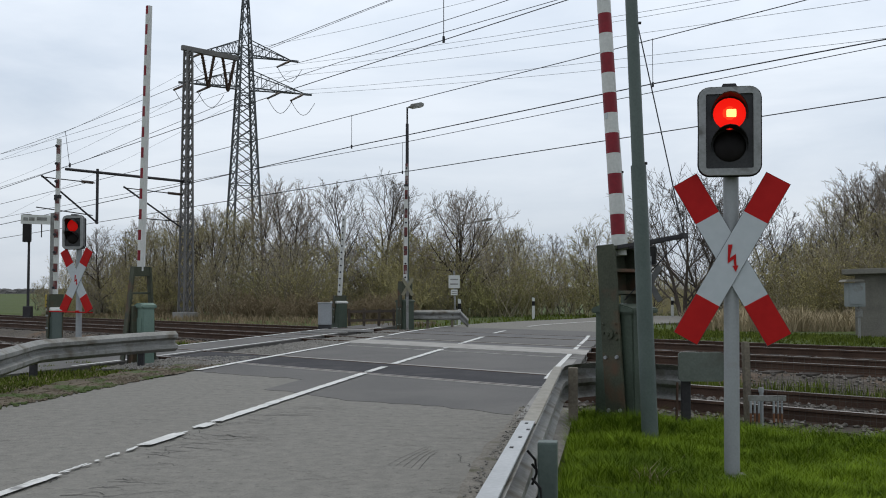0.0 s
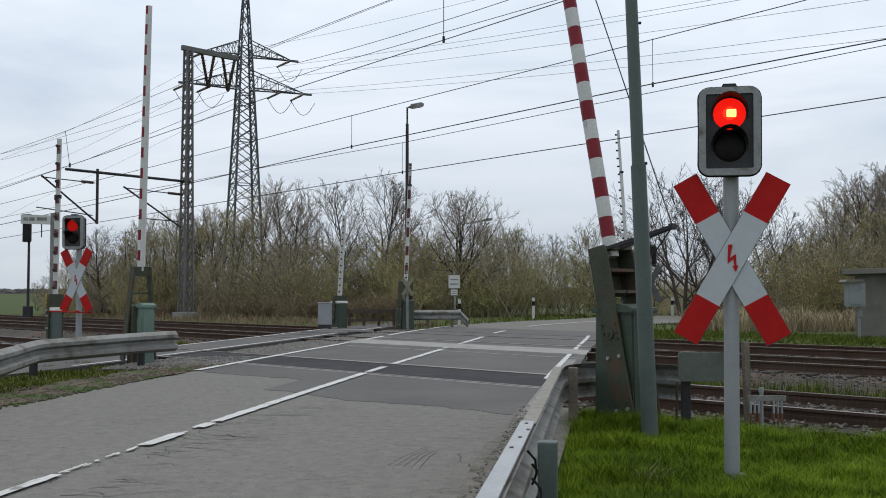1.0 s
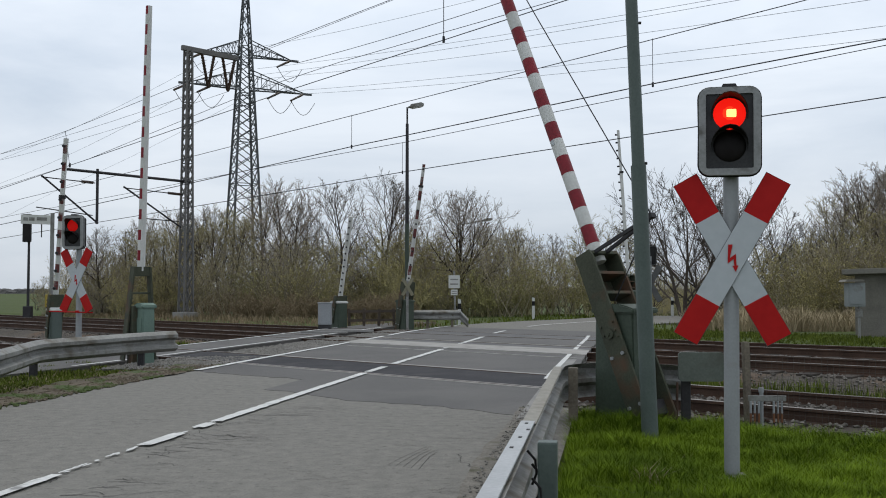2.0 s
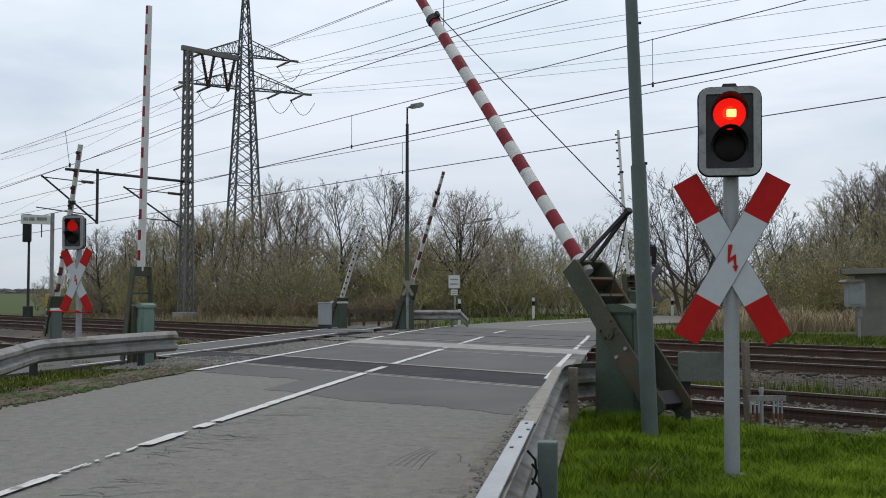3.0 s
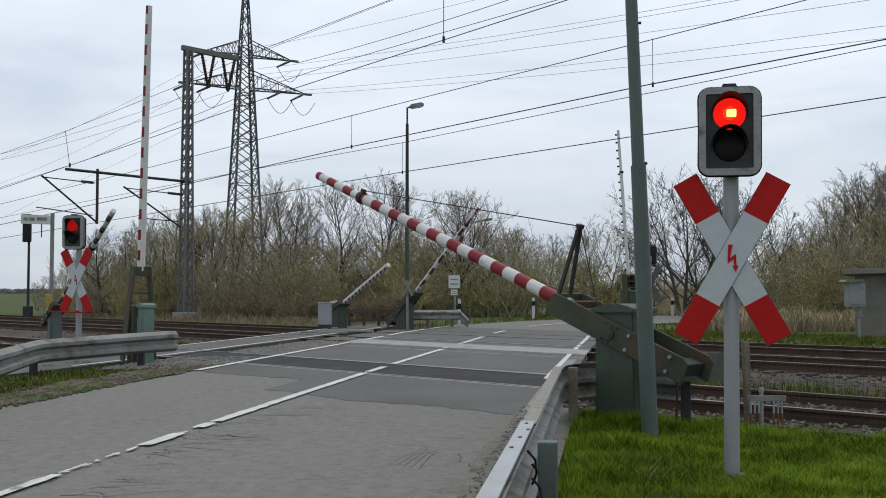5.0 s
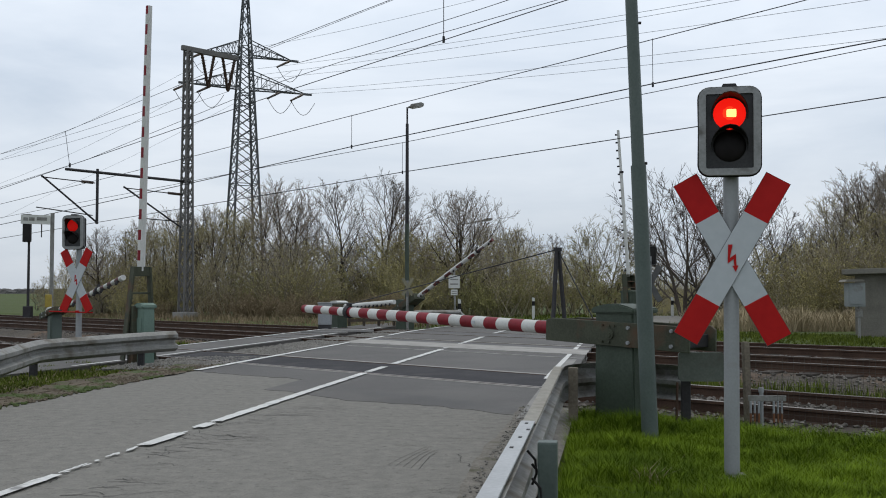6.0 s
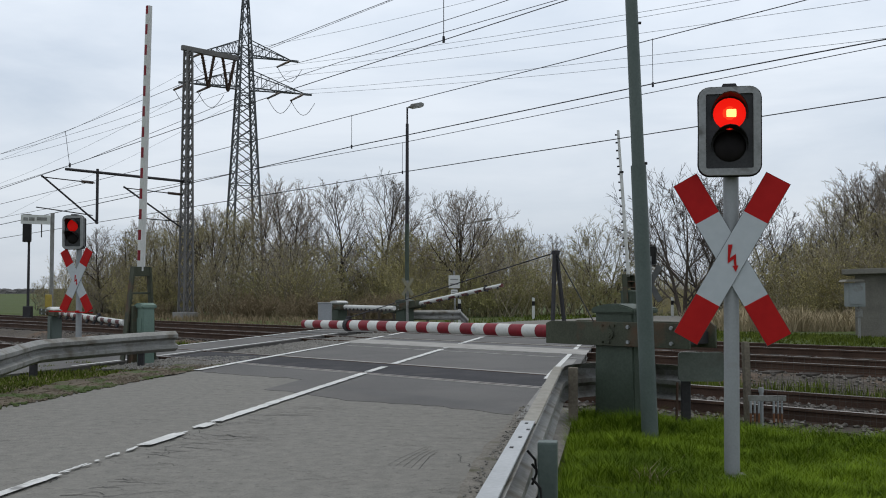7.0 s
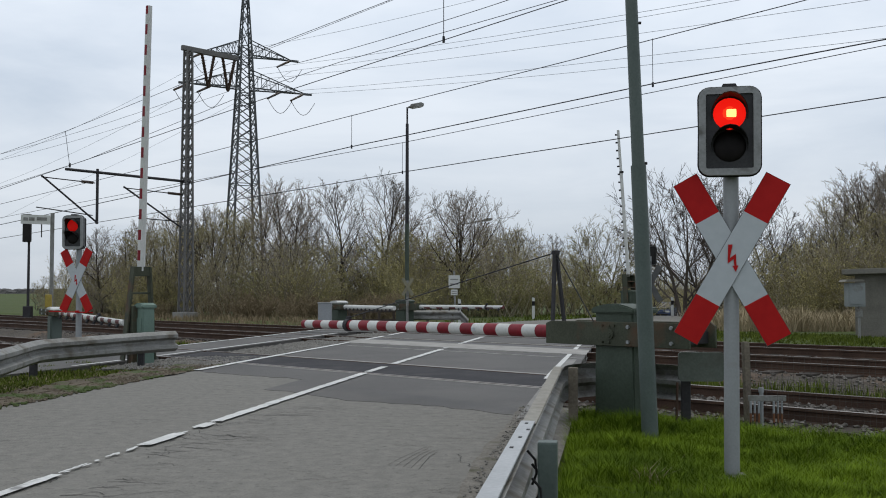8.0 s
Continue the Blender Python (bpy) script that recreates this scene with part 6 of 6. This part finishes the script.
# the first of each kind stands in the belt too
for k, ob in enumerate((T_ROUND, T_TALL, T_BROAD, T_MULTI, T_WILLOW, T_DARK, S_OLIVE, S_BROWN, S_GREEN, S_BRAMBLE)):
    small = 0.62 if k < 6 else 0.8
    ob.matrix_basis = Matrix.Translation((-14.0 + k * 1.6, 60 + (k * 7) % 5, 0)) @ Matrix.Diagonal((small, small, small, 1))
# far wood on the horizon
fv, ff = [], []
for k in range(2000):
    a = radians(rng.uniform(-34, 32))
    r = rng.uniform(420, 520)
    x, y = math.sin(a) * r, math.cos(a) * r
    h, w = rng.uniform(0.9, 2.3), rng.uniform(1.5, 3.5)
    b = len(fv)
    for j in range(6):
        q = j * 1.047
        fv.append((x + w * math.cos(q), y + w * math.sin(q), 0))
    for j in range(6):
        q = j * 1.047 + 0.3
        fv.append((x + w * 0.75 * math.cos(q), y + w * 0.75 * math.sin(q), h * rng.uniform(0.6, 0.85)))
    fv.append((x, y, h))
    for j in range(6):
        ff.append((b + j, b + (j + 1) % 6, b + 6 + (j + 1) % 6, b + 6 + j))
        ff.append((b + 6 + j, b + 6 + (j + 1) % 6, b + 12))
tagged(new("far_wood", mesh_from("far_wood", fv, ff, M_FARWOOD)), "low far line of bare woods on the horizon", "woods", kind="stuff")


# ---------- grass ----------
def grass_field(name, count, pick, h0, h1, material, label, seed, lean=0.5, width=0.006):
    rng = random.Random(seed)
    verts, faces = [], []
    made = 0
    while made < count:
        got = pick(rng)
        made += 1
        if got is None:
            continue
        x, y, s = got
        z = ground_z(x, y) - 0.05
        h = rng.uniform(h0, h1) * s
        a = rng.uniform(0, 6.283)
        l = rng.uniform(0.05, lean) * h
        c, q = math.cos(a), math.sin(a)
        w = width * rng.uniform(0.55, 1.3) * max(1.0, y / 10.0)
        b = len(verts)
        dx, dy = -q * w, c * w
        verts.extend(((x - dx, y - dy, z), (x + dx, y + dy, z), (x + c * l * 0.35 + dx * 0.8, y + q * l * 0.35 + dy * 0.8, z + h * 0.6),
                      (x + c * l * 0.35 - dx * 0.8, y + q * l * 0.35 - dy * 0.8, z + h * 0.6), (x + c * l, y + q * l, z + h)))
        faces.extend(((b, b + 1, b + 2, b + 3), (b + 3, b + 2, b + 4)))
    return tagged(new(name, mesh_from(name, verts, faces, material)), label, "grass", kind="stuff")


def near_side(rng):
    y = 3.6 + 6.4 * rng.random() ** 0.8
    x = rng.uniform(0.45 + (y - 4.5) * 0.152, y * 0.5 + 0.6)
    n = 0.682 * x + 0.731 * y
    edge = 8.35 + 0.35 * noise.noise((x * 1.5, y * 1.5, 0))
    if n > edge:
        return None
    return x, y, max(0.8, 0.95 + 0.8 * noise.noise((x * 2.2, y * 2.2, 5.0))) + (0.25 if n > 7.6 else 0) + 0.9 * math.exp(-((x - 1.5) ** 2 + (y - 8.75) ** 2) * 5)


def dead_tuft(rng):
    """Two small clumps of last year's grass."""
    cx, cy = rng.choice(((1.31, 6.5), (1.31, 6.5), (1.22, 8.6), (3.0, 8.3)))
    return cx + rng.gauss(0, 0.05), cy + rng.gauss(0, 0.06), rng.uniform(0.6, 1.2)


def left_verge(rng):
    y = rng.uniform(8.5, 17.6)
    x = -4.50 + (y - 9.5) * 0.13 - rng.random() ** 1.2 * 2.6
    if noise.noise((x * 1.3, y * 1.3, 8.0)) < -0.42 + 0.5 * (x > -4.8 + (y - 9.5) * 0.12):
        return None
    if y > 15.2 and x > -4.9 + (y - 15.2) * 0.1:
        return None
    return x, y, 0.8 + 0.5 * noise.noise((x * 2, y * 2, 1.0))


def far_verge(rng):
    k = rng.randrange(30, len(ROAD) - 1)
    p = ROAD[k]
    if p.y < 27:
        return None
    t = (ROAD[k + 1] - p).normalized()
    side = -1 if rng.random() < 0.6 else 1
    d = 2.95 + rng.random() ** 1.5 * 3.5
    x, y = p.x + t.y * d * side, p.y - t.x * d * side
    n = 0.682 * x + 0.731 * y
    return (x, y, 0.8 + 0.3 * rng.random()) if n > 23 else None


def meadow(rng):
    n, s = rng.uniform(23.2, 27.5), rng.uniform(-6, 20)
    p = at(s, n)
    if min((Vector((p.x, p.y)) - q).length for q in ROAD) < 3.2:
        return None
    return p.x, p.y, 0.9


def between(rng):
    n, s = rng.uniform(12.3, 14.9), rng.uniform(-14, 26)
    p = at(s, n)
    if min((Vector((p.x, p.y)) - q).length for q in ROAD) < 3.0 or noise.noise((p.x, p.y, 2.0)) < -0.15:
        return None
    return p.x, p.y, 0.8


def track_edge(rng):
    n, s = rng.uniform(22.9, 26.5), rng.uniform(9, 50)
    p = at(s, n)
    if min((Vector((p.x, p.y)) - q).length for q in ROAD) < 3.6 or (p.x > -3.7 and p.y < 34):
        return None
    return p.x, p.y, 0.6 + 0.7 * abs(noise.noise((p.x, p.y, 7.0)))


def straw(rng):
    x, y = rng.uniform(8.5, 16.0), rng.uniform(31.0, 36.5)
    return x, y, 0.7 + 0.8 * abs(noise.noise((x, y, 4.0)))


grass_field("grass", 190000, near_side, 0.055, 0.125, M_GRASS, "lush green spring grass by the barrier", 31, 1.5, 0.0027)
grass_field("grass", 36000, left_verge, 0.04, 0.125, M_GRASS_DULL, "patchy green grass verge below the guard rail", 32, 0.8)
grass_field("grass", 9000, far_verge, 0.08, 0.2, M_GRASS_DULL, "green verge along the road's bend", 33)
grass_field("grass", 30000, meadow, 0.07, 0.15, M_GRASS_DULL, "fresh green strip beyond the tracks", 34)
grass_field("grass", 26000, between, 0.20, 0.40, M_GRASS_DULL, "thin grass between the tracks", 35)
grass_field("dry_grass", 9000, straw, 0.3, 0.85, M_DRY, "tall pale dead grass before the thicket", 36, 1.0, 0.004)
grass_field("dry_grass", 16000, left_verge, 0.03, 0.09, M_DRY, "dead grass blades in the verge", 37, 1.0)
grass_field("dry_grass", 8000, track_edge, 0.10, 0.40, M_BRAMBLE, "brown dead stalks along the far track", 39, 0.7, 0.004)
grass_field("dry_grass", 900, near_side, 0.03, 0.10, M_DRY, "dead blades among the green grass", 38, 1.6, 0.0025)
grass_field("dry_grass", 170, dead_tuft, 0.06, 0.16, M_DRY, "pale dead tufts in the green grass", 40, 1.6, 0.003)


def motions():
    for arm, hp, rows in MOVES:
        walk(arm, [(t, Matrix.Translation((0, 0, hp)) @ Matrix.Rotation(radians(-a), 4, "Y")) for t, a in rows])
    walk(CAR, CAR_ROWS)


motions()
